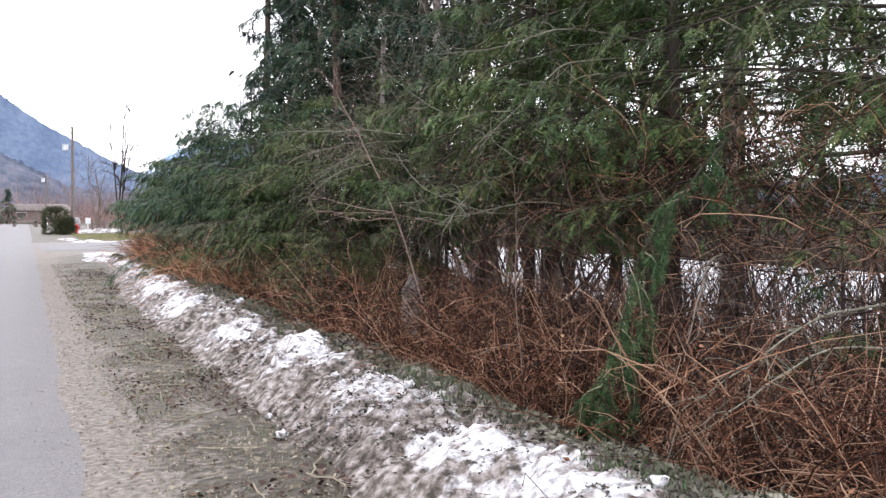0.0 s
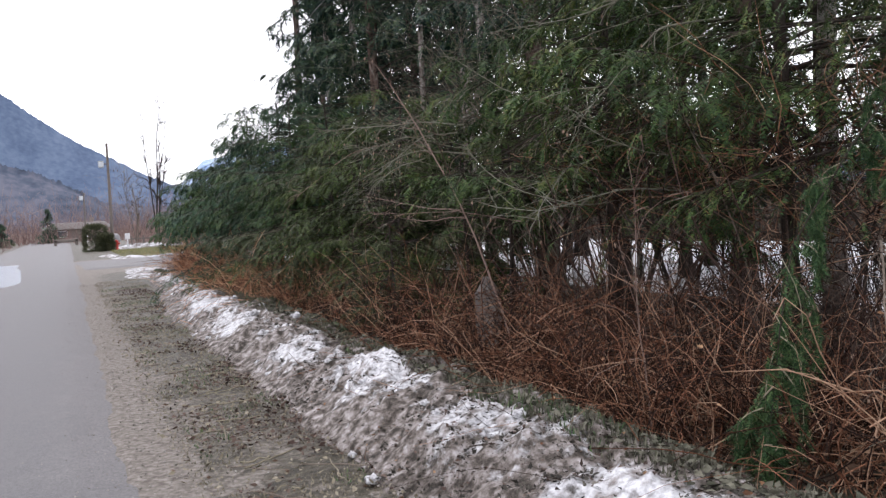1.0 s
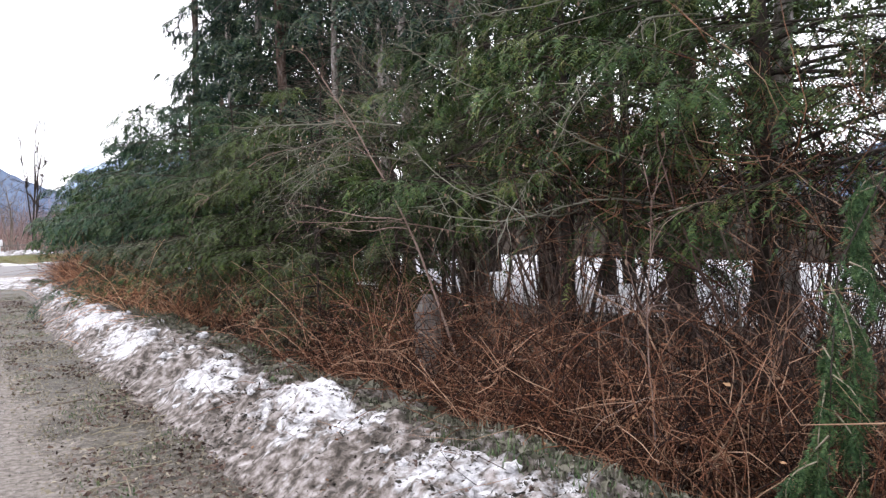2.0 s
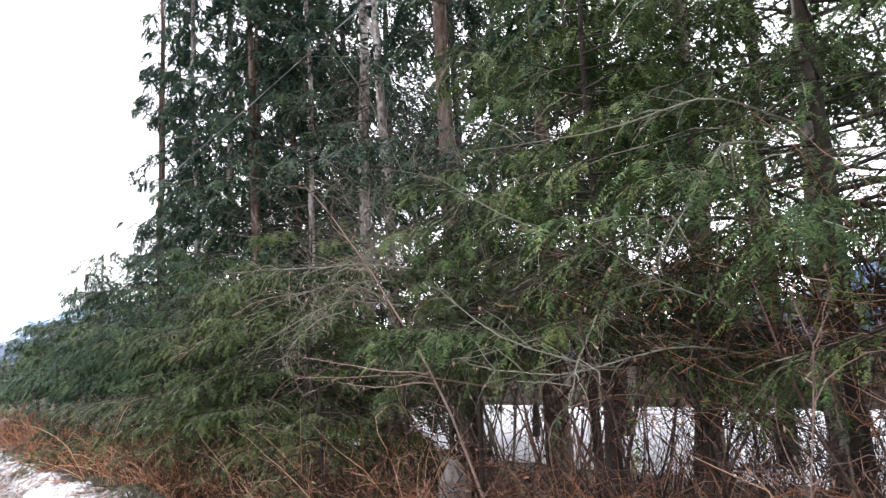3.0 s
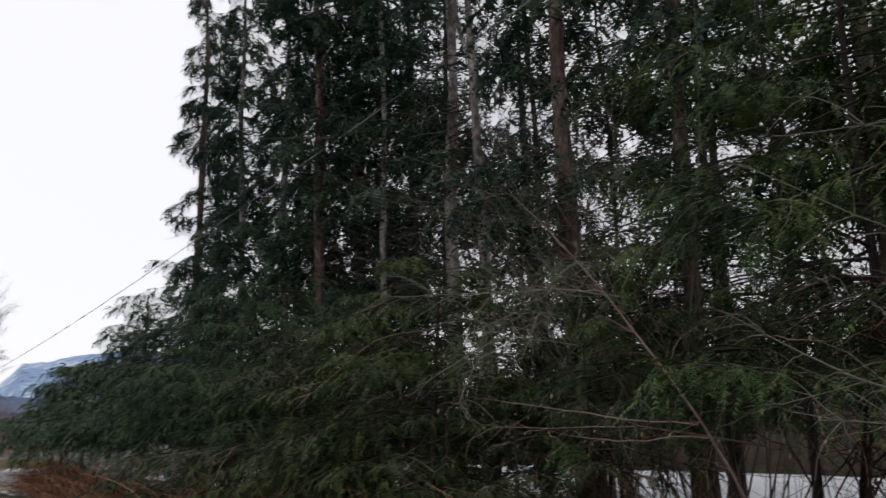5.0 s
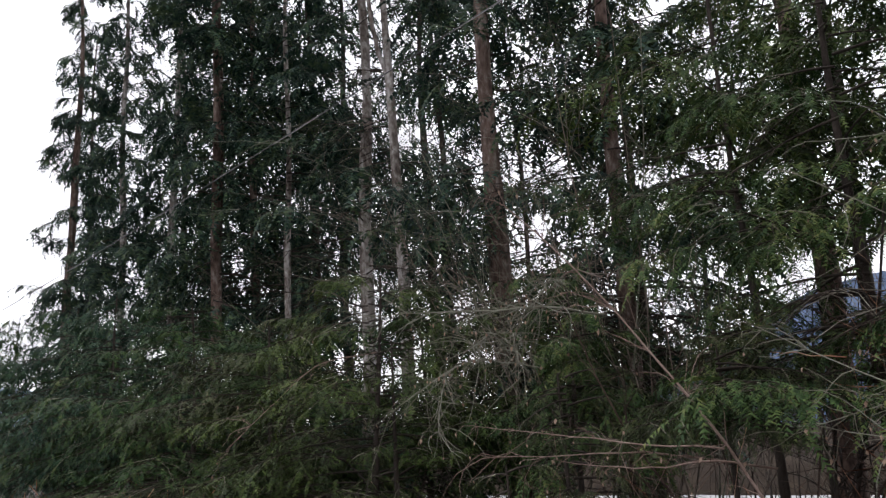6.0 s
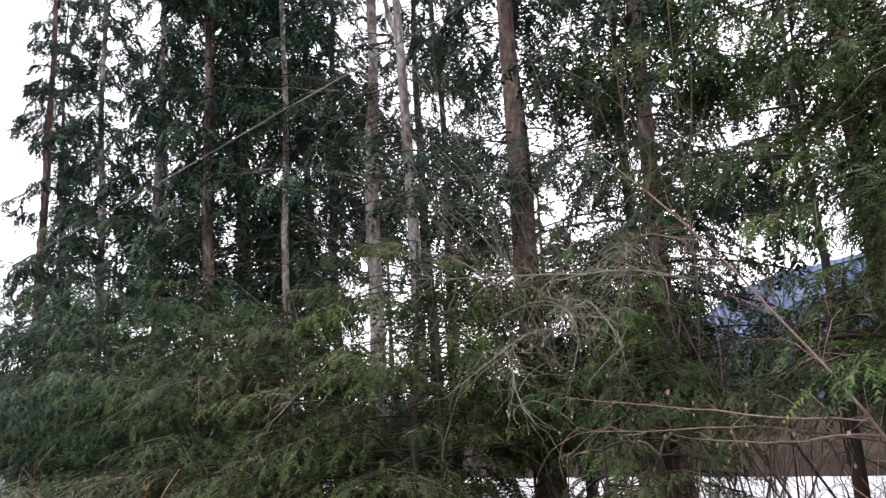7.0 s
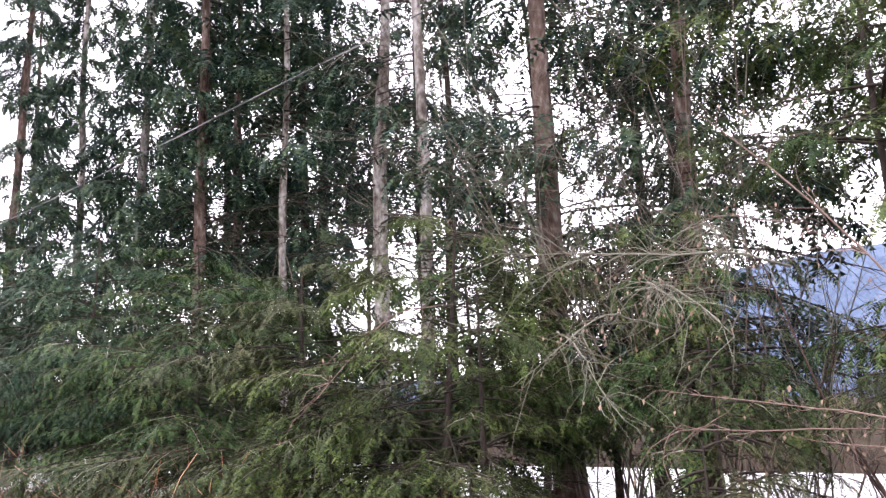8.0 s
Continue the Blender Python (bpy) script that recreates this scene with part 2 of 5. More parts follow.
def grid_mesh(name, xs, ys, height, material, smooth=True):
    X, Y = np.meshgrid(xs, ys)
    Z = height(X, Y)
    nx, ny = len(xs), len(ys)
    i = (np.arange(ny - 1)[:, None] * nx + np.arange(nx - 1)[None, :]).ravel()
    return mesh_of(name, np.stack([X, Y, Z], -1).reshape(-1, 3), np.stack([i, i + 1, i + nx + 1, i + nx], -1), material, smooth)


def tubes(name, paths, radii, material, sides=3):
    """paths (N, K, 3), radii (N, K): round-ish rods along the paths."""
    paths, radii = np.asarray(paths, float), np.asarray(radii, float)
    N, K, _ = paths.shape
    tan = np.gradient(paths, axis=1)
    tan /= np.linalg.norm(tan, axis=2, keepdims=True) + 1e-9
    ref = np.where(np.abs(tan[..., 2:3]) > 0.9, np.array([1.0, 0, 0]), np.array([0, 0, 1.0]))
    u = np.cross(tan, ref)
    u /= np.linalg.norm(u, axis=2, keepdims=True) + 1e-9
    v = np.cross(tan, u)
    ang = np.arange(sides) * 2 * math.pi / sides
    ring = u[:, :, None, :] * np.cos(ang)[None, None, :, None] + v[:, :, None, :] * np.sin(ang)[None, None, :, None]
    verts = paths[:, :, None, :] + ring * radii[:, :, None, None]
    n_, k_, s_ = np.meshgrid(np.arange(N), np.arange(K - 1), np.arange(sides), indexing="ij")
    at = lambda k, s: (n_ * K + k) * sides + s % sides
    faces = np.stack([at(k_, s_), at(k_, s_ + 1), at(k_ + 1, s_ + 1), at(k_ + 1, s_)], -1).reshape(-1, 4)
    return mesh_of(name, verts.reshape(-1, 3), faces, material, sides > 4)


def thing(name, label, category, group="", kind="", at=None):
    ob = new(name)
    if at is not None:
        ob.location = at
    return tagged(ob, label, category, group, kind)


def part(name, mesh, parent, label=""):
    ob = new(name, mesh)
    ob.parent = parent
    return tagged(ob, label) if label else ob


def fern(rng, pairs=9, width=0.42, droop=0.3, narrow=0.8):
    """A flat drooping spray, 1 long: pointed leaflets in a comb off one stem, longest near its foot."""
    q = np.linspace(0, 1, pairs + 1)
    V = [(x, 0.012 * (-1) ** k, -droop * x * x) for k, x in enumerate(q)]
    F = []
    for k in range(pairs):
        for side in (-1, 1):
            if rng.random() < 0.05:
                continue
            ln = width * (0.45 + 0.75 * (1 - q[k])) * (0.5 + 0.75 * rng.random()) * min(1.0, 0.45 + 2.2 * q[k])
            swing_out = 0.78 + 0.16 * rng.normal()
            tip = (q[k] + ln * math.cos(swing_out), side * ln * math.sin(swing_out), -droop * (q[k] + 0.5 * ln) ** 2 - ln * rng.normal(0.17, 0.16))
            mid = (q[k] + narrow * (q[k + 1] - q[k]), 0.0, -droop * q[k] ** 2 - 0.01)
            V += [tip, mid]
            F.append((k, len(V) - 1, len(V) - 2) if side > 0 else (len(V) - 1, k, len(V) - 2))
    V.append((1.18, 0.0, -droop * 1.45))
    F.append((pairs - 1, pairs, len(V) - 1))
    return np.array(V), np.array(F)


def scatter(templates, pos, direction, normal, size, rng):
    """Copies of the templates laid at pos, their x along direction and z near normal, as one array pair."""
    d = direction / (np.linalg.norm(direction, axis=1, keepdims=True) + 1e-9)
    s = np.cross(normal, d)
    s /= np.linalg.norm(s, axis=1, keepdims=True) + 1e-9
    n = np.cross(d, s)
    pick = rng.integers(0, len(templates), len(pos))
    VV, FF, off = [], [], 0
    for k, (V, F) in enumerate(templates):
        j = np.where(pick == k)[0]
        if not len(j):
            continue
        W = pos[j, None, :] + size[j, None, None] * (V[None, :, 0:1] * d[j, None, :] + V[None, :, 1:2] * s[j, None, :] + V[None, :, 2:3] * n[j, None, :])
        VV.append(W.reshape(-1, 3))
        FF.append((F[None] + (np.arange(len(j)) * len(V))[:, None, None] + off).reshape(-1, 3))
        off += len(j) * len(V)
    return np.concatenate(VV), np.concatenate(FF)


FERN_RNG = np.random.default_rng(5)
FERNS = [fern(FERN_RNG, 8, 0.34, 0.3, 0.75) for _ in range(10)]
COARSE = [fern(FERN_RNG, 6, 0.38, 0.4, 1.0) for _ in range(8)]


def conifer_parts(rng, z0, z1, reach, limbs, per_limb, spray, sag, templates, tilt_down=0.55, gap=0.25, lean=(0, 0), limb_r=0.02, bare=0.0, snag=0.0, back=0.0):
    """Limbs and twigs (paths, radii) and foliage (verts, faces) of a conifer that stands at the origin. Each limb carries a flat fan of twigs,
    and each twig two ranks of sprays that hang towards their tips. reach(u, azimuth): limb length at height share u."""
    u = (np.arange(limbs) + rng.random(limbs)) / limbs
    u = u ** 1.35
    az = rng.random(limbs) * 2 * math.pi
    L = np.array([reach(a, b) for a, b in zip(u, az)]) * (0.6 + 0.55 * rng.random(limbs))
    z = z0 + (z1 - z0) * u
    s = np.linspace(0, 1, 6)
    out = np.stack([np.cos(az), np.sin(az)], -1)
    bend = rng.normal(0, 0.12, (limbs, 2))
    sg = sag * (0.6 + 0.8 * rng.random(limbs))
    path = np.zeros((limbs, 6, 3))
    path[..., :2] = out[:, None, :] * (L[:, None] * s)[..., None] + bend[:, None, :] * (L[:, None] * s ** 2)[..., None]
    path[..., :2] += np.array(lean)[None, None, :] * (z / z1)[:, None, None]
    path[..., 2] = z[:, None] + L[:, None] * (rng.normal(0.16, 0.16, (limbs, 1)) * s - sg[:, None] * s ** 2 + 0.25 * sg[:, None] * s ** 4)
    rad = limb_r * (0.4 + L[:, None] / 2.5) * (1 - 0.85 * s)[None, :]
    leafy = rng.random(limbs) > bare + snag * (1 - u) ** 4 + back * (np.cos(az) > 0.45)
    each = 7
    cnt = np.maximum(3, np.round(per_limb * L / L.mean() / each).astype(int))
    li = np.repeat(np.arange(limbs), cnt)
    rank = np.arange(len(li)) - np.repeat(np.cumsum(cnt) - cnt, cnt)
    t = gap + (1 - gap) * ((rank + rng.random(len(li))) / cnt[li]) ** 0.85
    f = np.minimum(t, 0.999) * 5
    k = f.astype(int)
    w = (f - k)[:, None]
    c0 = path[li, k] * (1 - w) + path[li, k + 1] * w
    slope = (path[li, k + 1, 2] - path[li, k, 2]) / (0.2 * L[li])
    side = np.where(rank % 2 == 0, 1, -1) * np.where(t > 0.93, 0.15, 1)
    yaw = az[li] + side * (1.2 - 0.45 * t) + rng.normal(0, 0.38, len(li))
    run = np.clip(L[li] * (0.12 + 0.42 * (1 - t) ** 0.8), 0.1, 1.1) * (0.7 + 0.6 * rng.random(len(li)))
    fall = tilt_down * (0.25 + 0.9 * rng.random(len(li)))
    at = lambda q: c0[:, None, :] + run[:, None, None] * np.stack([np.cos(yaw)[:, None] * q, np.sin(yaw)[:, None] * q, slope[:, None] * 0.5 * q - fall[:, None] * q * q], -1)
    twigs = at(np.array([[0.0, 0.5, 1.0]]))
    thick = np.tile(np.array([0.0048, 0.0034, 0.0016]) * (0.6 + limb_r * 25), (len(li), 1))
    g = np.where(leafy[li])[0]
    q = ((np.arange(each) + 0.6) / each)[None, :] * np.ones((len(li), 1)) + rng.normal(0, 0.04, (len(li), each))
    pos = at(q)[g].reshape(-1, 3)
    rib = np.where(np.arange(each) % 2 == 0, 1, -1)[None, :] * np.where(np.arange(each) == each - 1, 0, 1)[None, :]
    yy = (yaw[:, None] + rib * (0.85 - 0.25 * q) + rng.normal(0, 0.34, (len(li), each)))[g]
    dz = (slope[:, None] * 0.5 - 1.6 * fall[:, None] * q - 0.1 + rng.normal(0, 0.26, (len(li), each)))[g]
    d = np.stack([np.cos(yy), np.sin(yy), dz], -1).reshape(-1, 3)
    n = len(pos)
    nrm = np.stack([rng.normal(0, 0.2, n), rng.normal(0, 0.2, n), np.ones(n)], -1)
    size = spray * (0.65 + 0.6 * rng.random(n)) * np.repeat(0.8 + 0.4 * rng.random(len(g)), each)
    V, F = scatter(templates, pos, d, nrm, size, rng)
    return path, rad, twigs, thick, V, F


def trunk_mesh(rng, height, r, material, wobble=0.05, fork=None, sides=9):
    """A tapered, slightly crooked trunk; fork=(z, dx, dy): a second stem from there."""
    K = 14
    z = np.linspace(-0.15, height, K)
    ph = rng.random(4) * 6.3
    x = wobble * (np.sin(z * 0.5 + ph[0]) + 0.5 * np.sin(z * 1.3 + ph[1]))
    y = wobble * (np.sin(z * 0.45 + ph[2]) + 0.5 * np.sin(z * 1.2 + ph[3]))
    x, y = x - x[0], y - y[0]
    rr = r * (1 - 0.8 * (z / height).clip(0, 1)) * (1 + 0.5 * np.exp(-z.clip(0, 9) * 3)) * (1 + 0.07 * rng.normal(size=K))
    paths, radii = [np.stack([x, y, z], -1)], [rr]
    if fork:
        zf, dx, dy = fork
        s = np.linspace(0, 1, K)
        zz = zf + (height - zf) * s
        spread = 1 - np.exp(-s * 9)
        bx, by = np.interp(zz, z, x), np.interp(zz, z, y)
        paths.append(np.stack([bx + dx * spread, by + dy * spread, zz], -1))
        radii.append(np.interp(zz, z, rr) * 0.62)
    return tubes("trunk", paths, radii, material, sides)


LANE = 0.046  # the road runs this much to the right of north per metre


def shift(y):
    return LANE * y


def swing(y):
    """Where the verge swings away from the road towards the driveway."""
    return LANE * y + np.interp(y, [17, 23, 30, 37], [0, 0.35, 0.9, 2.0])


# ---- ground, road, verge ----
def axis(a, b, c, d, coarse_a, fine, coarse_b):
    return np.concatenate([np.linspace(a, b, coarse_a, endpoint=False), np.arange(b, c, fine), np.linspace(c, d, coarse_b)])


def ground_height(X, Y):
    xr = X - shift(Y)
    z = 0.02 * fbm(X * 1.7, Y * 1.7, 3) - 0.012 + 0.022 * fbm(X * 7, Y * 7, 4, 3) * np.interp(xr, [0.3, 0.9, 1.3, 2.4], [0.1, 0.5, 1, 1])
    road = ((xr > -4.5) & (xr < -0.05) & (Y < 330)).astype(float)
    z = np.where(road > 0, -0.05, z + np.interp(xr, [-0.05, 0.3], [-0.05, 0]) * (xr > -0.05))
    rise = np.clip((np.hypot(X, Y) - 60) / 600, 0, 1)
    z = z + 4.0 * rise ** 2 * fbm(X * 0.01, Y * 0.01, 5)
    ditch = np.exp(-((xr - 3.6) / 0.7) ** 2) * 0.12 * ((Y < 33) & (Y > -6))
    return z - ditch


GX = np.concatenate([-np.geomspace(2500, 6, 26), np.arange(-5.9, -0.3, 0.35), np.arange(-0.3, 2.6, 0.05), np.arange(2.6, 8, 0.3), np.geomspace(8, 2500, 30)])
GY = np.concatenate([-np.geomspace(2500, 3, 22), np.arange(-2.9, 2, 0.25), np.arange(2, 13, 0.08), np.arange(13, 28, 0.16), np.geomspace(28, 3000, 44)])
me = grid_mesh("ground", GX, GY, ground_height, M_GROUND)
co = np.zeros(len(me.vertices) * 3, np.float32)
me.vertices.foreach_get("co", co)
co = co.reshape(-1, 3)
xr = co[:, 0] - shift(co[:, 1])
turf = np.interp(xr, [-6, -4.6, 0.3, 0.7, 1.0, 1.5, 2.2, 3.5, 6], [0.1, 0.0, -0.25, -0.03, 0.035, 0.07, 0.08, 0.1, 0.1])
turf = np.where(co[:, 1] > 46, 0.2, turf + np.where((xr > 0.5) & (xr < 2.5), 0.05 * fbm(co[:, 0] * 1.3, co[:, 1] * 0.9, 12), 0))
turf = np.where((co[:, 1] > 34.5) & (co[:, 1] < 45) & (xr > -0.5), -0.3, turf)
me.attributes.new("turf", "FLOAT", "POINT").data.foreach_set("value", turf.astype(np.float32))
tagged(new("ground", me), "gravelly roadside verge with thin winter grass and mud", "ground", kind="structure")

RX = np.concatenate([np.linspace(-4.75, -0.3, 26), np.linspace(-0.22, 0.5, 13)])
RY = np.concatenate([np.linspace(-40, 0, 30, endpoint=False), np.arange(0, 16, 0.12), np.arange(16, 40, 0.4), np.geomspace(40, 320, 60)])
X, Y = np.meshgrid(RX, RY)
edge = np.interp(X, [-4.75, -4.3, -0.6, 0.3], [-1, 0, 0, 1]) * 0.14 * fbm(Y * 0.9, Y * 0 + 3, 8, 6)
Z = 0.03 - 0.008 * ((X + 2.2) / 2.5) ** 2 - np.interp(X, [-4.75, -4.6, -0.05, 0.5], [0.05, 0, 0, 0.075]) + 0.004 * fbm(X, Y, 2) + 0.008 * fbm(X * 5, Y * 5, 6) * (X > -0.1)
i = (np.arange(len(RY) - 1)[:, None] * len(RX) + np.arange(len(RX) - 1)[None, :]).ravel()
me = mesh_of("road", np.stack([X + shift(Y) + edge, Y, Z], -1).reshape(-1, 3), np.stack([i, i + 1, i + len(RX) + 1, i + len(RX)], -1), M_ROAD, True)
xr = X.ravel()
dust = 0.05 * fbm(X * 1.6, Y * 0.35, 9).ravel() + 0.05 * fbm(X * 5, Y * 2.5, 10).ravel() + np.interp(xr, [-4.8, -3.9, -3.4, -2.6, -2.0, -1.5, -0.9, -0.3, 0.1, 0.4], [0.15, -0.02, -0.14, 0.0, 0.1, 0.0, -0.16, -0.06, 0.12, 0.25])
me.attributes.new("dust", "FLOAT", "POINT").data.foreach_set("value", dust.astype(np.float32))
tagged(new("road", me), "dusty grey-tan asphalt road with worn wheel tracks", "road", kind="structure")


# ---- snow bank ----
MOUNDS = [(0.9, 7.0, 0.16, 0.3, 0.07), (0.8, 5.4, 0.2, 0.3, 0.06), (0.55, 11.4, 0.2, 0.5, 0.06), (0.5, 14.2, 0.25, 0.7, 0.06), (0.65, 3.6, 0.22, 0.3, 0.05), (0.95, 2.7, 0.2, 0.35, 0.05), (0.5, 9.0, 0.15, 0.35, 0.04), (0.6, 17.5, 0.25, 0.8, 0.05)]  # across, along, half widths, height


def bank_height(U, Y):
    """U: distance across the bank, from its road edge."""
    crest = 0.36 + 0.1 * fbm(Y * 0.5, Y * 0 + 1, 11)
    U = U + 0.16 * fbm(U * 2.0, Y * 1.9, 15, 4)
    prof = np.interp(U, [0.07, 0.17, 0.45, 0.75, 1.0, 1.35, 1.6], [-0.04, 0.04, 0.2, 0.33, 0.36, 0.27, -0.05]) / 0.38
    fade = np.clip((33 - Y) / 4, 0, 1) * np.interp(Y, [0, 12, 20, 30], [1, 0.95, 0.75, 0.5])
    lump = 0.11 * fbm(U * 2.4, Y * 2.4, 13, 2) + 0.05 - 0.13 * np.abs(fbm(U * 4.5, Y * 4.5, 17, 2)) + 0.05 * (0.4 - np.abs(fbm(U * 7, Y * 7, 19, 1))) + 0.03 * fbm(U * 15, Y * 15, 21, 2)
    mound = sum(h * np.exp(-((U - u0) / ru) ** 2 - ((Y - y0) / ry) ** 2) for u0, y0, ru, ry, h in MOUNDS)
    return mound + crest * prof * fade + lump * np.clip(prof * 2.2, 0, 1) * np.clip(fade * 1.4, 0, 1) - 0.02


BU = np.linspace(0, 1.6, 82)
BY = np.concatenate([np.arange(-4, 0.8, 0.1), np.arange(0.8, 9, 0.025), np.arange(9, 16, 0.05), np.arange(16, 34, 0.1)])
U, Y = np.meshgrid(BU, BY)
Z = bank_height(U, Y)
wav = 0.14 * fbm(Y * 0.8, Y * 0 + 4, 23)
X = 1.42 + swing(Y) + U * np.interp(Y, [0, 16, 24, 34], [1, 0.95, 0.75, 0.6]) + wav * (1 - U / 1.6)
i = (np.arange(len(BY) - 1)[:, None] * len(BU) + np.arange(len(BU) - 1)[None, :]).ravel()
me = mesh_of("snow_bank", np.stack([X, Y, Z], -1).reshape(-1, 3), np.stack([i, i + 1, i + len(BU) + 1, i + len(BU)], -1), M_SNOWBANK, True)
clean = 0.02 + 0.07 * fbm(U * 1.8, Y * 1.3, 27, 4) + sum(1.1 * h * np.exp(-((U - u0) / ru) ** 2 - ((Y - y0) / ry) ** 2) for u0, y0, ru, ry, h in MOUNDS)
clean = clean + np.interp(U, [0, 0.22, 0.5, 0.8, 0.95, 1.1, 1.6], [-0.3, -0.12, -0.015, 0.02, -0.08, -0.26, -0.4]) + np.interp(Y, [0, 5, 8, 12, 34], [-0.035, -0.025, -0.015, 0.0, -0.01])
me.attributes.new("clean", "FLOAT", "POINT").data.foreach_set("value", clean.ravel().astype(np.float32))
tagged(new("snow_bank", me), "dirty ploughed snow bank, grey and crusted along the verge", "snow bank", kind="structure")


# ---- conifers ----
def stand_tree(name, label, group, x, y, height, r, bark, z0, reach, limbs, per_limb, spray, sag, foliage, templates, seed, fork=None, wobble=0.05, split=True, **more):
    rng = np.random.default_rng(seed)
    tree = thing(name, label, "tree", group, at=(x, y, 0))
    part("trunk", trunk_mesh(rng, height, r, bark, wobble, fork), tree)
    path, rad, twigs, thick, V, F = conifer_parts(rng, z0, height, reach, limbs, per_limb, spray, sag, templates, **more)
    if split:
        for p, q in zip(path, rad):
            part("limb", tubes("limb", p[None], q[None], M_BARK_DARK, 4), tree)
    else:
        tagged(part("branchwork", tubes("branchwork", path, rad, M_BARK_DARK, 3), tree), kind="stuff")
    tagged(part("twigwork", tubes("twigwork", twigs, thick, M_SPRAYTWIG, 3), tree), kind="stuff")
    tagged(part("crown", mesh_of("crown", V, F, foliage), tree), kind="stuff")
    return tree


CEDARS = [  # x, y, height, reach
    (5.1, 12.4, 3.35, 1.85), (5.3, 14.4, 3.2, 1.85), (5.5, 16.5, 3.7, 1.9), (5.6, 18.9, 4.2, 1.9),
    (5.8, 21.3, 4.4, 1.8), (5.8, 23.8, 4.6, 1.7), (6.0, 26.2, 3.9, 1.6), (5.9, 28.6, 3.3, 1.4), (5.9, 31.0, 2.6, 1.15),
]
for k, (x, y, h, rc) in enumerate(CEDARS):
    far = y > 20
    stand_tree("cedar", "young western cedar with dense drooping dark green sprays", "cedar hedge", x, y, h, 0.05, M_BARK_DARK, 0.45 if y < 15 else (1.15 if y < 18 else 1.5),
               lambda u, a, rc=rc: rc * (1.08 - 0.8 * u ** 1.8) * (1.0 + 0.16 * math.cos(a - math.pi)), 84, 50 if far else 92, 0.2 if far else 0.16, 0.32, (M_CEDAR_WARM, M_CEDAR_OLIVE, M_CEDAR, M_CEDAR_COOL, M_CEDAR_COOL, M_CEDAR, M_CEDAR_COOL, M_CEDAR_COOL, M_CEDAR)[k], COARSE if far else FERNS, 100 + k, split=False, tilt_down=0.5, gap=0.3, limb_r=0.011, back=0.35)
for k, (x, y) in enumerate([(6.9, 13.5), (7.0, 16.2), (7.2, 19.2), (7.35, 11.9), (9.7, 12.5)]):
    stand_tree("understorey_cedar", "low shaded cedar behind the front hedge", "cedar hedge", x, y, 3.3, 0.05, M_BARK_DARK, 0.8 if x < 7.3 else 1.7,
               lambda u, a: 1.35 * (1.0 - 0.6 * u * u), 40, 42, 0.27, 0.25, M_CEDAR if x < 7.3 else M_CEDAR_OLIVE, COARSE, 150 + k, split=False, tilt_down=0.4, limb_r=0.011)

TALL = [  # x, y, height, trunk radius, bark, crown base, reach, fork, limbs, share of bare limbs
    (8.4, 16.15, 14, 0.16, M_BARK, 5.0, 1.8, None, 54, 0.6), (8.25, 15.2, 14, 0.115, M_BARK, 6.5, 1.6, (7.4, -0.3, 0.1), 34, 0.6),
    (8.1, 12.9, 14, 0.185, M_BARK_RED, 3.2, 2.2, None, 74, 0.35), (8.4, 11.4, 14, 0.145, M_BARK_RED, 3.0, 2.4, None, 80, 0.35),
    (8.66, 18.6, 14, 0.095, M_BARK, 4.0, 1.6, None, 70, 0.2), (9.5, 20.9, 15, 0.12, M_BARK_RED, 4.5, 2.0, None, 90, 0.15),
    (8.0, 20.1, 15, 0.14, M_BARK_RED, 3.6, 1.9, (4.8, 0.3, 0.3), 90, 0.15), (8.95, 23.2, 17, 0.11, M_BARK, 2.8, 1.8, None, 110, 0.08),
    (9.0, 26.2, 17, 0.12, M_BARK, 2.8, 1.6, None, 110, 0.08), (9.4, 29.9, 17, 0.18, M_BARK_RED, 2.8, 1.6, None, 110, 0.08),
    (10.9, 32.5, 16, 0.12, M_BARK_RED, 2.5, 1.4, None, 100, 0.08), (11.5, 27.5, 17, 0.15, M_BARK, 2.2, 2.2, None, 100, 0.08),
    (10.4, 20.0, 15, 0.12, M_BARK_DARK, 2.6, 2.3, None, 120, 0.05), (11.6, 17.4, 15, 0.11, M_BARK_DARK, 2.6, 2.2, None, 62, 0.62),
    (12.6, 13.8, 15, 0.11, M_BARK_DARK, 2.8, 2.8, None, 90, 0.15), (11.2, 23.5, 17, 0.12, M_BARK, 2.4, 2.2, None, 110, 0.06), (11.9, 15.6, 15, 0.06, M_BARK_DARK, 3.4, 2.2, None, 70, 0.45),
]
for k, (x, y, h, r, bark, z0, rc, fk, nl, bare) in enumerate(TALL):
    stand_tree("tall_conifer", "tall conifer with ragged drooping dark foliage and bare lower trunk", "roadside conifers", x, y, h, r, bark, z0 - 1.2,
               lambda u, a, rc=rc: rc * (1.0 - 0.6 * u) * (0.95 + 0.12 * math.cos(a)), int(nl * 1.15), 56 if x < 10 else 44, 0.325, 0.42, M_FIR, COARSE, 200 + k, fork=fk, tilt_down=0.7, gap=0.12, limb_r=0.016, wobble=0.05, bare=bare * 0.8, snag=0.6 if y < 22 else 0.1)

for k, (x, y) in enumerate([(13.6, 19.6), (13.2, 22.2)]):
    stand_tree("tall_conifer", "dark full conifer standing behind the roadside trees", "roadside conifers", x, y, 16, 0.16, M_BARK_DARK, 6.2,
               lambda u, a: 2.4 * (1.0 - 0.6 * u), 76, 32, 0.36, 0.4, M_FIR, COARSE, 260 + k, split=False, tilt_down=0.9, gap=0.1, limb_r=0.016)

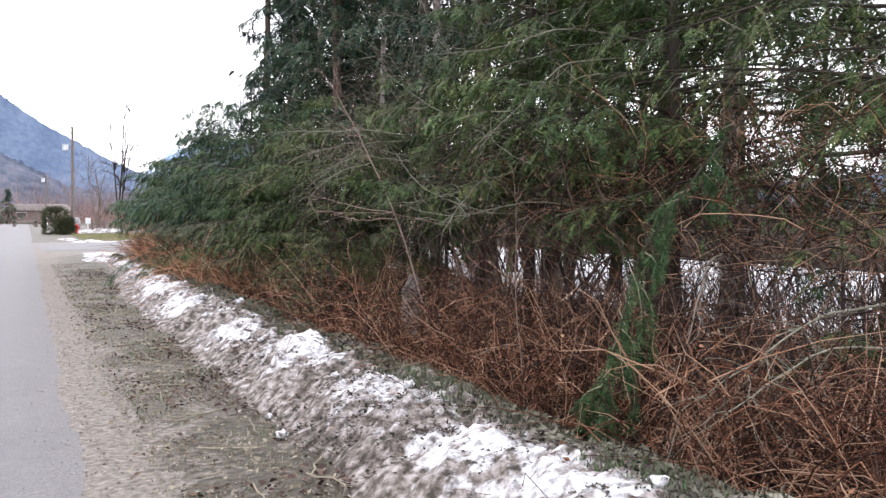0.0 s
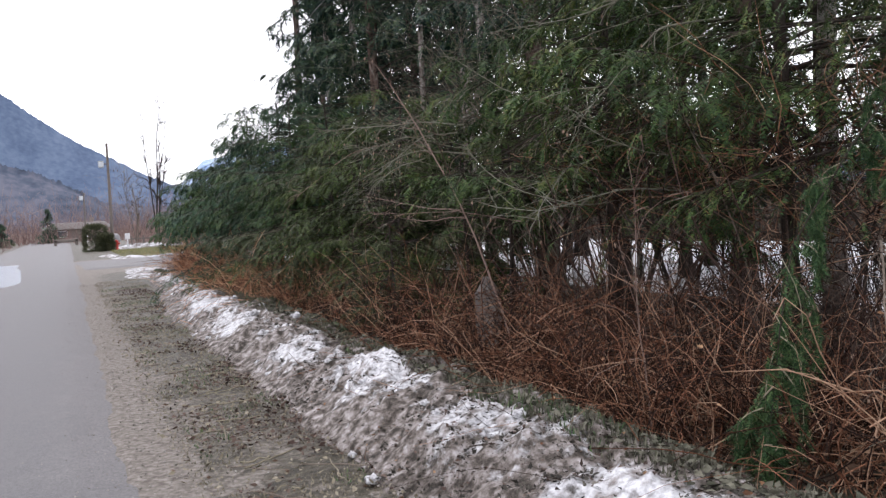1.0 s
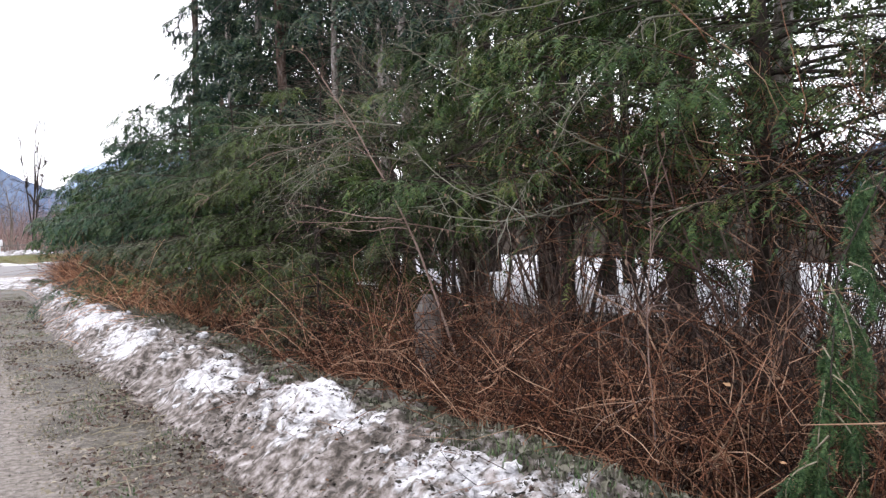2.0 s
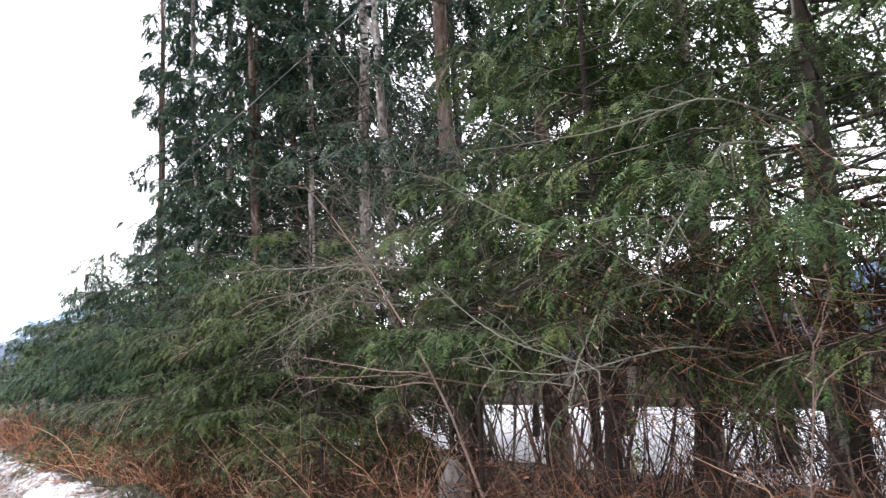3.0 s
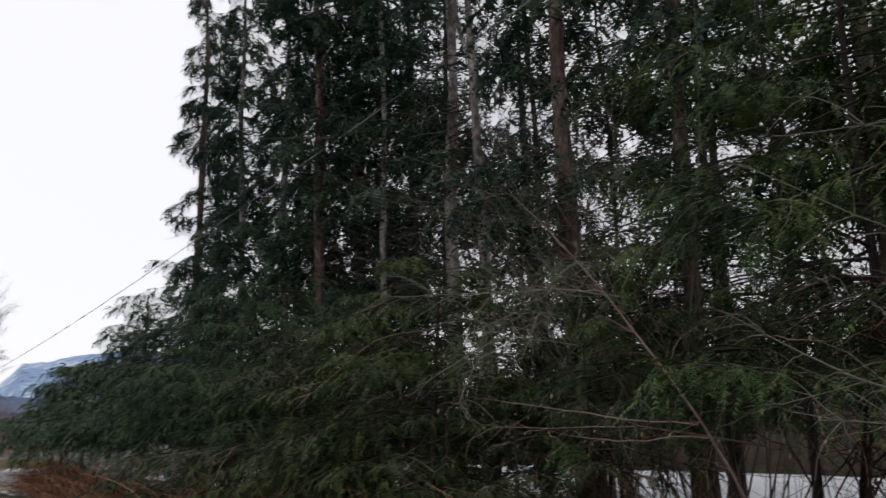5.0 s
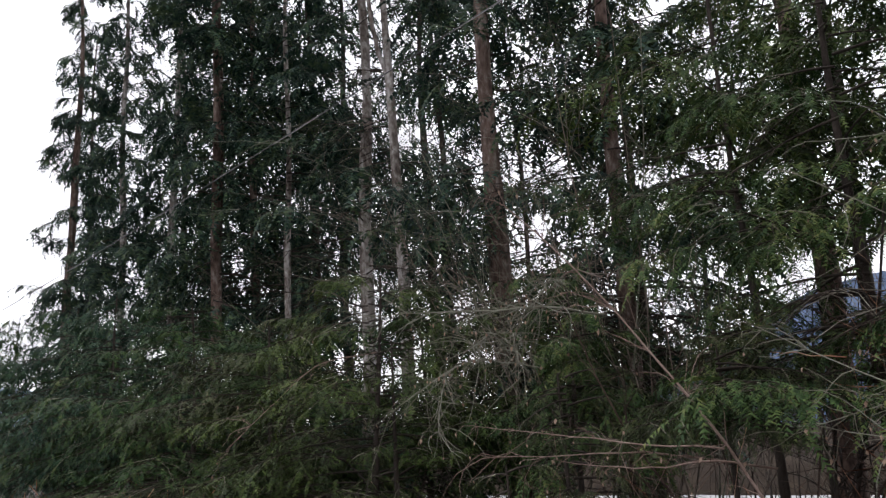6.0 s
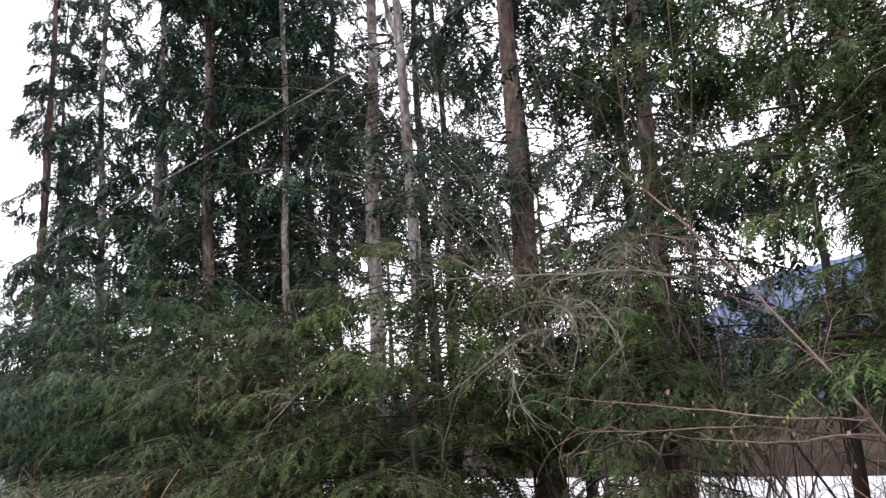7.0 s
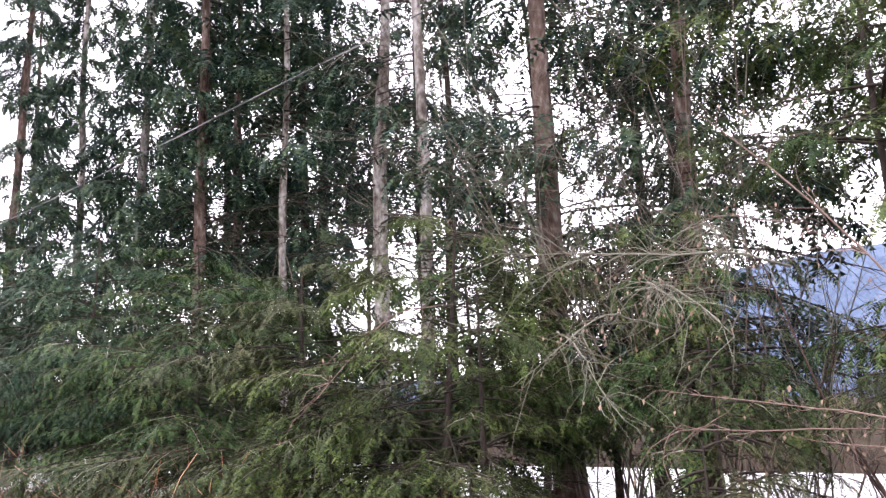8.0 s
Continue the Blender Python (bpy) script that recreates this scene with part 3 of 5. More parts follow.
NEAR = [  # x, y, height, trunk radius, crown base, reach, limbs, sprays per limb, bark
    (8.7, 9.2, 10.5, 0.17, 4.1, 2.6, 34, 76, M_BARK_RED), (8.0, 7.2, 9.5, 0.14, 2.6, 2.5, 45, 96, M_BARK), (5.35, 7.7, 4.9, 0.07, 1.5, 1.75, 40, 84, M_BARK_DARK),
    (5.8, 5.9, 7.0, 0.08, 1.6, 2.2, 66, 84, M_BARK_DARK), (10.3, 9.2, 10.0, 0.12, 4.5, 2.8, 34, 50, M_BARK_DARK), (10.8, 12.6, 11.0, 0.11, 3.2, 2.8, 48, 56, M_BARK_DARK), (4.9, 9.9, 2.1, 0.03, 1.0, 0.85, 28, 36, M_BARK_DARK), (5.9, 10.5, 3.2, 0.035, 1.5, 0.95, 38, 46, M_BARK_DARK), (4.9, 11.85, 2.6, 0.04, 0.6, 0.85, 40, 54, M_BARK_DARK), (4.5, 3.2, 1.5, 0.025, 0.6, 0.7, 16, 26, M_BARK_DARK), (3.75, 9.6, 1.45, 0.025, 0.4, 0.75, 30, 34, M_BARK_DARK), (3.95, 11.3, 1.3, 0.025, 0.3, 0.7, 24, 30, M_BARK_DARK), (6.2, 3.5, 7.5, 0.13, 1.9, 2.7, 64, 96, M_BARK_DARK), (6.6, 9.0, 7.5, 0.045, 3.6, 1.6, 34, 56, M_BARK_DARK), (4.6, 8.5, 2.25, 0.03, 1.65, 0.8, 26, 60, M_BARK_DARK), (7.3, 4.7, 8, 0.11, 2.6, 2.4, 44, 70, M_BARK_DARK),
]
near_trees = []
for k, (x, y, h, r, z0, rc, nl, per, bark) in enumerate(NEAR):
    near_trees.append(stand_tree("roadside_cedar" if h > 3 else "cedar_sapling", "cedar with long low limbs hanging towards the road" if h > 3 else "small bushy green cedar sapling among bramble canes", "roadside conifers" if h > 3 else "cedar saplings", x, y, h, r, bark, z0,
                      lambda u, a, rc=rc: rc * (1.0 - 0.55 * u), int(nl * (1.25 if 5 < x < 7.5 and 4 < y < 8.5 else 0.85)), per * (1.0 if x > 7.8 else 1.35), 0.28 if x > 7.8 else ((0.172 if y > 5 else 0.13) if h > 3 else 0.095), 0.3, M_CEDAR_WARM if x > 7 or y > 11.5 else (M_CEDAR_OLIVE if h < 3 and y > 8 else M_CEDAR_LIT), COARSE if x > 7.8  else FERNS, 300 + k, tilt_down=0.6, limb_r=0.016, bare=0.1))

# the limb that hangs down over the brambles beside the snow bank
rng = np.random.default_rng(77)
host = near_trees[12]
s = np.linspace(0, 1, 8)
stems, radii, P0, D0 = [], [], [], []
lead = np.array([(6.2, 3.5, 2.7), (5.3, 4.0, 2.66), (4.65, 4.04, 2.2), (4.2, 4.09, 1.75), (3.72, 4.11, 1.22), (3.5, 4.02, 0.8), (3.34, 3.94, 0.45), (3.2, 3.9, 0.13)])
stems.append(lead)
radii.append(0.009 * (1 - 0.8 * s))
for k in range(20):
    j = 2.4 + 0.22 * k
    top = np.array([np.interp(j / 7, s, lead[:, c]) for c in range(3)]) + rng.normal(0, 0.03, 3)
    a = rng.random() * 6.3
    fall = (0.25 + 0.3 * rng.random()) if j < 4 else min(0.55, top[2] - 0.1 - 0.12 * rng.random())
    end = top + np.array([0.1 * math.cos(a) - 0.03, 0.1 * math.sin(a), -max(fall * (0.5 + 0.6 * rng.random()), 0.12)])
    bow = np.array([0.06 * math.cos(a), 0.06 * math.sin(a), 0.04])
    stems.append(top + (end - top) * s[:, None] + bow * np.sin(s * math.pi)[:, None])
    radii.append(0.0042 * (1 - 0.5 * s))
for p in stems:
    n = 260 if p is lead else 110
    t = 0.3 + 0.7 * rng.random(n) ** 0.7 if p is lead else 0.1 + 0.9 * rng.random(n)
    pts = np.stack([np.interp(t, s, p[:, c]) for c in range(3)], -1)
    a = rng.random(n) * 6.3
    P0.append(pts + rng.normal(0, 0.012, (n, 3)))
    wide = (0.65 if p is lead else 0.45) * (0.3 + rng.random(n))
    D0.append(np.stack([wide * np.cos(a), wide * np.sin(a), -0.55 - 0.7 * rng.random(n)], -1))
P0, D0 = np.concatenate(P0), np.concatenate(D0)
V, F = scatter(FERNS, P0, D0, rng.normal(0, 1, P0.shape), 0.075 * (0.55 + 0.7 * rng.random(len(P0))), rng)
off = np.array(host.location)
M_FRESH = surface("fresh_cedar_foliage", [(0.3, (0.0149, 0.0379, 0.0149)), (0.5, (0.0355, 0.0743, 0.0297)), (0.7, (0.0866, 0.1361, 0.0512))], 2, 20, 0.55, 0, island=0.4, translucent=0.1, spec=0.13)
for p, q in zip(stems, radii):
    part("hanging_branch", tubes("hanging_branch", p[None] - off, q[None], M_BARK_DARK if p is lead else M_STRAW, 4), host, "thin hanging branch")
tagged(part("hanging_sprays", mesh_of("hanging_sprays", V - off, F, M_FRESH), host, "fresh green drooping cedar sprays"), kind="stuff")


# ---- brambles ----
def canes(rng, n, x0, x1, y0, y1, length, up, r, K=11, bow=0.2, jig=0.16):
    """Canes that rise, bend over under their weight and wander."""
    by = y0 + (y1 - y0) * rng.random(n)
    bx = x0 + (x1 - x0) * rng.random(n) + np.where(by < 60, swing(np.minimum(by, 32)), shift(by))
    a = rng.random(n) * 2 * math.pi
    d = np.stack([np.cos(a), np.sin(a), up * (0.2 + 1.6 * rng.random(n))], -1)
    d /= np.linalg.norm(d, axis=1, keepdims=True)
    step = (length * (0.35 + 0.9 * rng.random(n)) / (K - 1))[:, None]
    p = np.zeros((n, K, 3))
    p[:, 0] = np.stack([bx, by, np.full(n, -0.03)], -1)
    g = (bow * (0.4 + 1.2 * rng.random(n)))[:, None] * np.array([0, 0, -1.0])
    curl, wander = rng.normal(0, jig * 0.5, (n, 3)), rng.normal(0, jig, (n, 3))
    for k in range(1, K):
        p[:, k] = p[:, k - 1] + d * step
        wander = 0.6 * wander + rng.normal(0, jig * 0.75, (n, 3))
        d = d + g + curl + wander
        low = p[:, k, 2] < 0.06
        d[low, 2] = np.abs(d[low, 2])
        d /= np.linalg.norm(d, axis=1, keepdims=True)
    s = np.linspace(0, 1, K)
    q = r * (0.5 + 0.9 * rng.random((n, 1))) * (1 - 0.65 * s)[None, :]
    free = np.hypot(p[..., 0] - 3.25, p[..., 1] - 3.93).min(1) > 0.33  # canes removed round the hanging limb so that it shows from the camera
    near, far = np.array([3.0, 5.9]), np.array([4.2, 8.3])  # and along the camera's sight line to the stump, so that it shows
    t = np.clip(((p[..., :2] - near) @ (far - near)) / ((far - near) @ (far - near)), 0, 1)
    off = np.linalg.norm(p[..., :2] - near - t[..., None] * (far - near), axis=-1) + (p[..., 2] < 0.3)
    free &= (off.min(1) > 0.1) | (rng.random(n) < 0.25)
    return p[free], q[free]


def both(sets):
    return np.concatenate([a for a, b in sets]), np.concatenate([b for a, b in sets])


rng = np.random.default_rng(41)
thicket = thing("bramble_thicket", "tangled thicket of bare reddish-brown bramble canes", "brambles", kind="stuff", at=(0, 0, 0))
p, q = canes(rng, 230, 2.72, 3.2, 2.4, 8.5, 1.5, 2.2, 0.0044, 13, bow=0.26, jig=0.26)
for a, b in zip(p, q):
    part("cane", tubes("cane", a[None], b[None], M_CANE, 4), thicket)
for n, y0, y1, ln in ((24, 2.6, 5.2, 1.6), (14, 5.2, 8.4, 1.5)):
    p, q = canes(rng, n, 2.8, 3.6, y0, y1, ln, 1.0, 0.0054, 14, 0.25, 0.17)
    for a, b in zip(p, q):
        part("arching_cane", tubes("arching_cane", a[None], b[None], M_PALECANE, 5), thicket, "thick pale cane bent over in an arch")
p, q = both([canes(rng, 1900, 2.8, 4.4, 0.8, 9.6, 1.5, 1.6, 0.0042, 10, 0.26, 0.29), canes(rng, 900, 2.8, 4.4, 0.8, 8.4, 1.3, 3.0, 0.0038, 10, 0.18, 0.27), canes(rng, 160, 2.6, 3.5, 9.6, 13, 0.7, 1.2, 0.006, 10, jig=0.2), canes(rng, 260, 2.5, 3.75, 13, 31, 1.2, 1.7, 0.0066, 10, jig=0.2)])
tagged(part("cane_tangle", tubes("cane_tangle", p, q, M_CANE, 3), thicket), kind="stuff")
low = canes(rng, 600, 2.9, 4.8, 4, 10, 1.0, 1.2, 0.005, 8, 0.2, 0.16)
tagged(part("low_canes", tubes("low_canes", low[0], low[1], M_CANE, 3), thicket), kind="stuff")
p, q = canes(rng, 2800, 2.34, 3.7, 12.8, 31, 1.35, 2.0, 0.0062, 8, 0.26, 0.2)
M_SALMON = surface("salmon_cane", [(0.2, (0.0938, 0.0375, 0.0198)), (0.45, (0.2719, 0.1172, 0.0612)), (0.65, (0.4219, 0.2110, 0.1216)), (0.85, (0.5063, 0.3187, 0.2026))], 4, 40, 0.75, 0.2, island=0.8, spec=0.15)
tagged(part("cane_mound", tubes("cane_mound", p, q, M_SALMON, 3), thicket, "salmon-brown mound of bent bramble canes"), kind="stuff")
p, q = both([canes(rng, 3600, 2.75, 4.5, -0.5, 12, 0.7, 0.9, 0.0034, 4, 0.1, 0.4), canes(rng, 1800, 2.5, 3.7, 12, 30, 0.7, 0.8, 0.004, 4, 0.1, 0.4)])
p[..., 2] += (0.75 * rng.random(len(p)) ** 1.4)[:, None]
tagged(part("cane_twigs", tubes("cane_twigs", p, q, M_CANE, 3), thicket), kind="stuff")

# Darker than the open canes: the thicket's inner shade is in this brown.
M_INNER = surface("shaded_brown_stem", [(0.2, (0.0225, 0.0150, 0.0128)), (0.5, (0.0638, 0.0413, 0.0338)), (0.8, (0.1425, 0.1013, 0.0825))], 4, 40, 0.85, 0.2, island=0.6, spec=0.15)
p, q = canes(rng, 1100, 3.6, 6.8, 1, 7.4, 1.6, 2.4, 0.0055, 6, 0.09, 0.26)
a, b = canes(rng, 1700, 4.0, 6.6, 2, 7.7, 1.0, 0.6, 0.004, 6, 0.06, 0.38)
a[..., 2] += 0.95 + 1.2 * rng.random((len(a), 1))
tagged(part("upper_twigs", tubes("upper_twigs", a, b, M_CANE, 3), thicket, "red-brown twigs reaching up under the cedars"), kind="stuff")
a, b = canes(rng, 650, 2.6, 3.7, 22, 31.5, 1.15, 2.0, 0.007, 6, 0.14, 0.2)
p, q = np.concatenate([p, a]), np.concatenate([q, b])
tagged(part("inner_stems", tubes("inner_stems", p, q, M_INNER, 3), thicket, "leafless dark brown stems deep in the thicket, shade in their colour"), kind="stuff")

LEAF = (np.array([(0, 0, 0), (0.35, 0.28, 0.08), (1, 0, 0.02), (0.4, -0.3, 0.1)]), np.array([(0, 1, 2), (0, 2, 3)]))


def leaves(name, label, rng, n, x0, x1, y0, y1, z, size, material, category="leaf litter", lanes=True):
    y = y0 + (y1 - y0) * rng.random(n)
    x = x0 + (x1 - x0) * rng.random(n) + (shift(y) if lanes else 0)
    a = rng.random(n) * 6.3
    pos = np.stack([x, y, z(x, y, rng.random(n))], -1)
    V, F = scatter([LEAF], pos, np.stack([np.cos(a), np.sin(a), rng.normal(0, 0.3, n)], -1), np.stack([rng.normal(0, 0.5, n), rng.normal(0, 0.5, n), np.ones(n)], -1), size * (0.5 + rng.random(n)), rng)
    return tagged(new(name, mesh_of(name, V, F, material)), label, category, kind="stuff")


leaves("leaf_litter", "brown dead leaves lying under the brambles", rng, 9000, 2.5, 7.5, -0.5, 29, lambda x, y, u: 0.03 + 0.12 * u * u, 0.08, M_LITTER)
leaves("caught_leaves", "withered brown leaves caught in the canes", rng, 1200, 2.5, 4.6, 0, 28, lambda x, y, u: 0.15 + 0.8 * u, 0.034, M_DEADLEAF)


# ---- bare shrubs ----
def branching(rng, base, stems, height, spread, r, kids=7, grand=5, lean=(0, 0), wild=0.65, thin=0.0022):
    """Stems, twigs and twiglets of a leafless shrub as rods with seven points each."""
    K = 7
    s = np.linspace(0, 1, K)

    def grow(start, d, length, rad, n, jig, drop):
        p = np.zeros((n, K, 3))
        p[:, 0] = start
        st = (length / (K - 1))[:, None]
        for k in range(1, K):
            p[:, k] = p[:, k - 1] + d * st
            d = d + rng.normal(0, jig, (n, 3)) + np.array([0, 0, -drop])
            d /= np.linalg.norm(d, axis=1, keepdims=True)
        return p, rad[:, None] * (1 - 0.7 * s)[None, :]

    a = rng.random(stems) * 6.3
    d = np.stack([spread * np.cos(a) + lean[0], spread * np.sin(a) + lean[1], np.ones(stems)], -1)
    d /= np.linalg.norm(d, axis=1, keepdims=True)
    start = np.array(base) + np.stack([0.25 * np.cos(a), 0.25 * np.sin(a), np.full(stems, -0.05)], -1) * rng.random((stems, 1))
    out = [grow(start, d, height * (0.6 + 0.6 * rng.random(stems)), r * (0.6 + 0.7 * rng.random(stems)), stems, 0.1, 0.03)]
    for n, share, jig in ((kids, 0.42 if wild > 0.4 else 0.13, 0.18), (grand, 0.45, 0.22)):
        P, Q = out[-1]
        i = np.repeat(np.arange(len(P)), n)
        k = rng.integers(2, K, len(i))
        par = P[i, k] - P[i, k - 1]
        ln = np.linalg.norm(P[i, -1] - P[i, 0], axis=1) * share * (0.5 + rng.random(len(i)))
        dd = par / (np.linalg.norm(par, axis=1, keepdims=True) + 1e-9) + rng.normal(0, wild, par.shape)
        dd /= np.linalg.norm(dd, axis=1, keepdims=True)
        out.append(grow(P[i, k], dd, ln, np.maximum(Q[i, k] * 0.6, thin), len(i), jig, 0.05))
    return out


def bare_shrub(x, y, stems, height, spread, r, seed, material, label, kids=7, grand=3, lean=(0, 0), name="bare_shrub", group="bare shrubs", wild=0.65):
    rng = np.random.default_rng(seed)
    sh = thing(name, label, "shrub" if name == "bare_shrub" else "tree", group, at=(x, y, 0))
    out = branching(rng, (0, 0, 0), stems, height, spread, r, kids, grand, lean, wild, 0.0022 if name == "bare_shrub" else 0.008)
    for p, q in zip(*out[0]):
        part("stem", tubes("stem", p[None], q[None], material, 5), sh)
    p, q = both(out[1:])
    tagged(part("twigwork", tubes("twigwork", p, q, material, 3), sh), kind="stuff")
    return sh


# Shrubs under the cedars take dark materials that stand in for inner shade.
SHRUBS = [  # x, y, stems, height, spread, stem radius, material
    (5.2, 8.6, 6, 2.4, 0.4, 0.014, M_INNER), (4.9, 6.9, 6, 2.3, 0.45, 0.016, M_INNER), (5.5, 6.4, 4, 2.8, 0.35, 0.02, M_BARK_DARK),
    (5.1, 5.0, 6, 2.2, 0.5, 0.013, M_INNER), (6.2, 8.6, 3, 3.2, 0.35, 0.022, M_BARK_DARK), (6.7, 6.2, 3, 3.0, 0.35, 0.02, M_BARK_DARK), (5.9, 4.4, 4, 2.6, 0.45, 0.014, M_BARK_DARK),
    (6.6, 10.6, 5, 3.2, 0.4, 0.016, M_TWIG), (7.3, 9.0, 3, 3.4, 0.35, 0.02, M_BARK_DARK), (7.2, 11.9, 6, 3.6, 0.4, 0.014, M_TWIG), (7.6, 12.3, 7, 4.6, 0.3, 0.014, M_TWIG), (7.9, 11.0, 9, 5.4, 0.3, 0.014, M_TWIG), (7.3, 10.0, 5, 4.4, 0.35, 0.013, M_TWIG), (7.7, 11.7, 8, 6.0, 0.3, 0.012, M_LICHEN), (7.9, 10.5, 8, 5.6, 0.3, 0.012, M_LICHEN),
    (6.9, 14.2, 7, 3.2, 0.35, 0.014, M_TWIG), (7.2, 17.0, 7, 3.6, 0.35, 0.014, M_TWIG), (7.4, 4.4, 3, 2.8, 0.4, 0.018, M_BARK_DARK),
]
for k, (x, y, n, h, sp, r, mat) in enumerate(SHRUBS):
    bare_shrub(x, y, n, h, sp, r, 500 + k, mat, "leafless shrub of thin grey-brown stems behind the brambles" if mat in (M_TWIG, M_LICHEN) else "bare shrub with crooked stems under the cedars, coloured dark for shade", kids=10 if mat in (M_TWIG, M_LICHEN) else 7)

# long lichen-grey branches that hang out over the road side
rng = np.random.default_rng(88)
M_CATKIN = surface("pale_catkin", [(0.3, (0.1500, 0.0975, 0.0675)), (0.6, (0.2850, 0.2025, 0.1500))], 9, 60, 0.8, 0.2, objrand=0.4)
M_RUSSET = surface("russet_twig", [(0.2, (0.0900, 0.0562, 0.0450)), (0.5, (0.1800, 0.1237, 0.1013)), (0.8, (0.2850, 0.2175, 0.1837))], 5, 40, 0.85, 0.2, island=0.5)
SPRAWL = [  # points from root to tip, radius, twigs
    ([(4.15, 7.6, -0.03), (3.95, 8.1, 1.4), (3.72, 8.85, 2.52), (3.6, 9.35, 3.05)], 0.013, 18), ([(3.9, 8.18, 1.5), (3.65, 8.85, 1.59), (3.58, 9.6, 1.69)], 0.0062, 16), ([(3.92, 8.12, 1.42), (3.74, 8.6, 1.41), (3.66, 9.05, 1.48)], 0.0062, 9),
    ([(4.6, 9.3, 2.45), (4.2, 9.45, 2.53), (3.35, 10.5, 2.56)], 0.0092, 30), ([(5.0, 10.4, 2.3), (4.3, 10.1, 2.4), (3.5, 9.6, 2.2)], 0.009, 24), ([(4.6, 8.2, 1.35), (4.1, 8.95, 1.5), (3.6, 9.6, 1.5)], 0.008, 12),
    ([(5.4, 7.9, 2.3), (4.2, 6.6, 2.25), (3.73, 7.0, 2.5), (3.56, 7.4, 2.8)], 0.0088, 10), ([(5.3, 7.4, 1.5), (4.2, 6.7, 1.45), (3.75, 7.14, 1.65), (3.8, 7.85, 2.08)], 0.009, 12), ([(5.4, 7.6, 1.9), (4.5, 7.3, 1.72), (4.1, 7.44, 1.64), (3.8, 7.75, 1.53)], 0.0086, 12),
    ([(5.5, 6.4, 1.5), (4.4, 6.2, 1.6), (3.85, 6.8, 1.42), (3.77, 7.5, 1.53)], 0.0088, 14), ([(5.6, 6.0, 3.1), (4.4, 5.9, 3.1), (4.15, 6.4, 2.96), (3.98, 7.3, 3.05)], 0.0095, 12), ([(5.5, 6.1, 1.8), (4.4, 6.0, 1.85), (4.0, 6.2, 2.0), (4.02, 6.6, 2.26)], 0.0086, 10),
    ([(4.6, 6.9, 1.9), (4.05, 6.6, 1.8), (3.5, 6.3, 1.35)], 0.009, 12), ([(5.2, 6.0, 2.9), (4.4, 5.8, 2.8), (3.5, 5.6, 2.1)], 0.009, 12), ([(4.8, 4.4, 1.2), (4.0, 3.8, 1.2), (3.2, 3.2, 0.75)], 0.010, 12), ([(4.6, 3.0, 0.95), (3.9, 2.9, 0.95), (3.1, 2.95, 0.6)], 0.0088, 12), ([(4.5, 2.6, 0.75), (3.8, 2.75, 0.8), (3.1, 2.8, 0.42)], 0.0088, 10),
    ([(5.3, 10.4, 2.2), (4.5, 10.5, 2.3), (3.7, 10.6, 1.9)], 0.009, 14), ([(5.4, 12.6, 2.6), (4.4, 12.4, 2.4), (3.4, 12.2, 1.75)], 0.008, 12), ([(6.0, 10.8, 2.9), (5.3, 10.0, 3.0), (4.6, 9.2, 2.7)], 0.012, 16),
    ([(5.2, 10.6, 2.5), (4.4, 9.95, 2.4), (3.6, 9.3, 2.0)], 0.009, 22), ([(5.0, 11.2, 2.2), (4.4, 10.7, 2.1), (3.7, 10.1, 1.7)], 0.009, 22), ([(5.4, 10.2, 2.9), (4.8, 9.9, 2.85), (4.1, 9.5, 2.55)], 0.009, 22),
    ([(5.2, 5.6, -0.03), (4.8, 5.5, 1.2), (4.2, 5.5, 2.3)], 0.012, 8), ([(3.4, 4.9, -0.03), (3.25, 4.8, 0.9), (3.15, 4.65, 1.6)], 0.0068, 8),
]
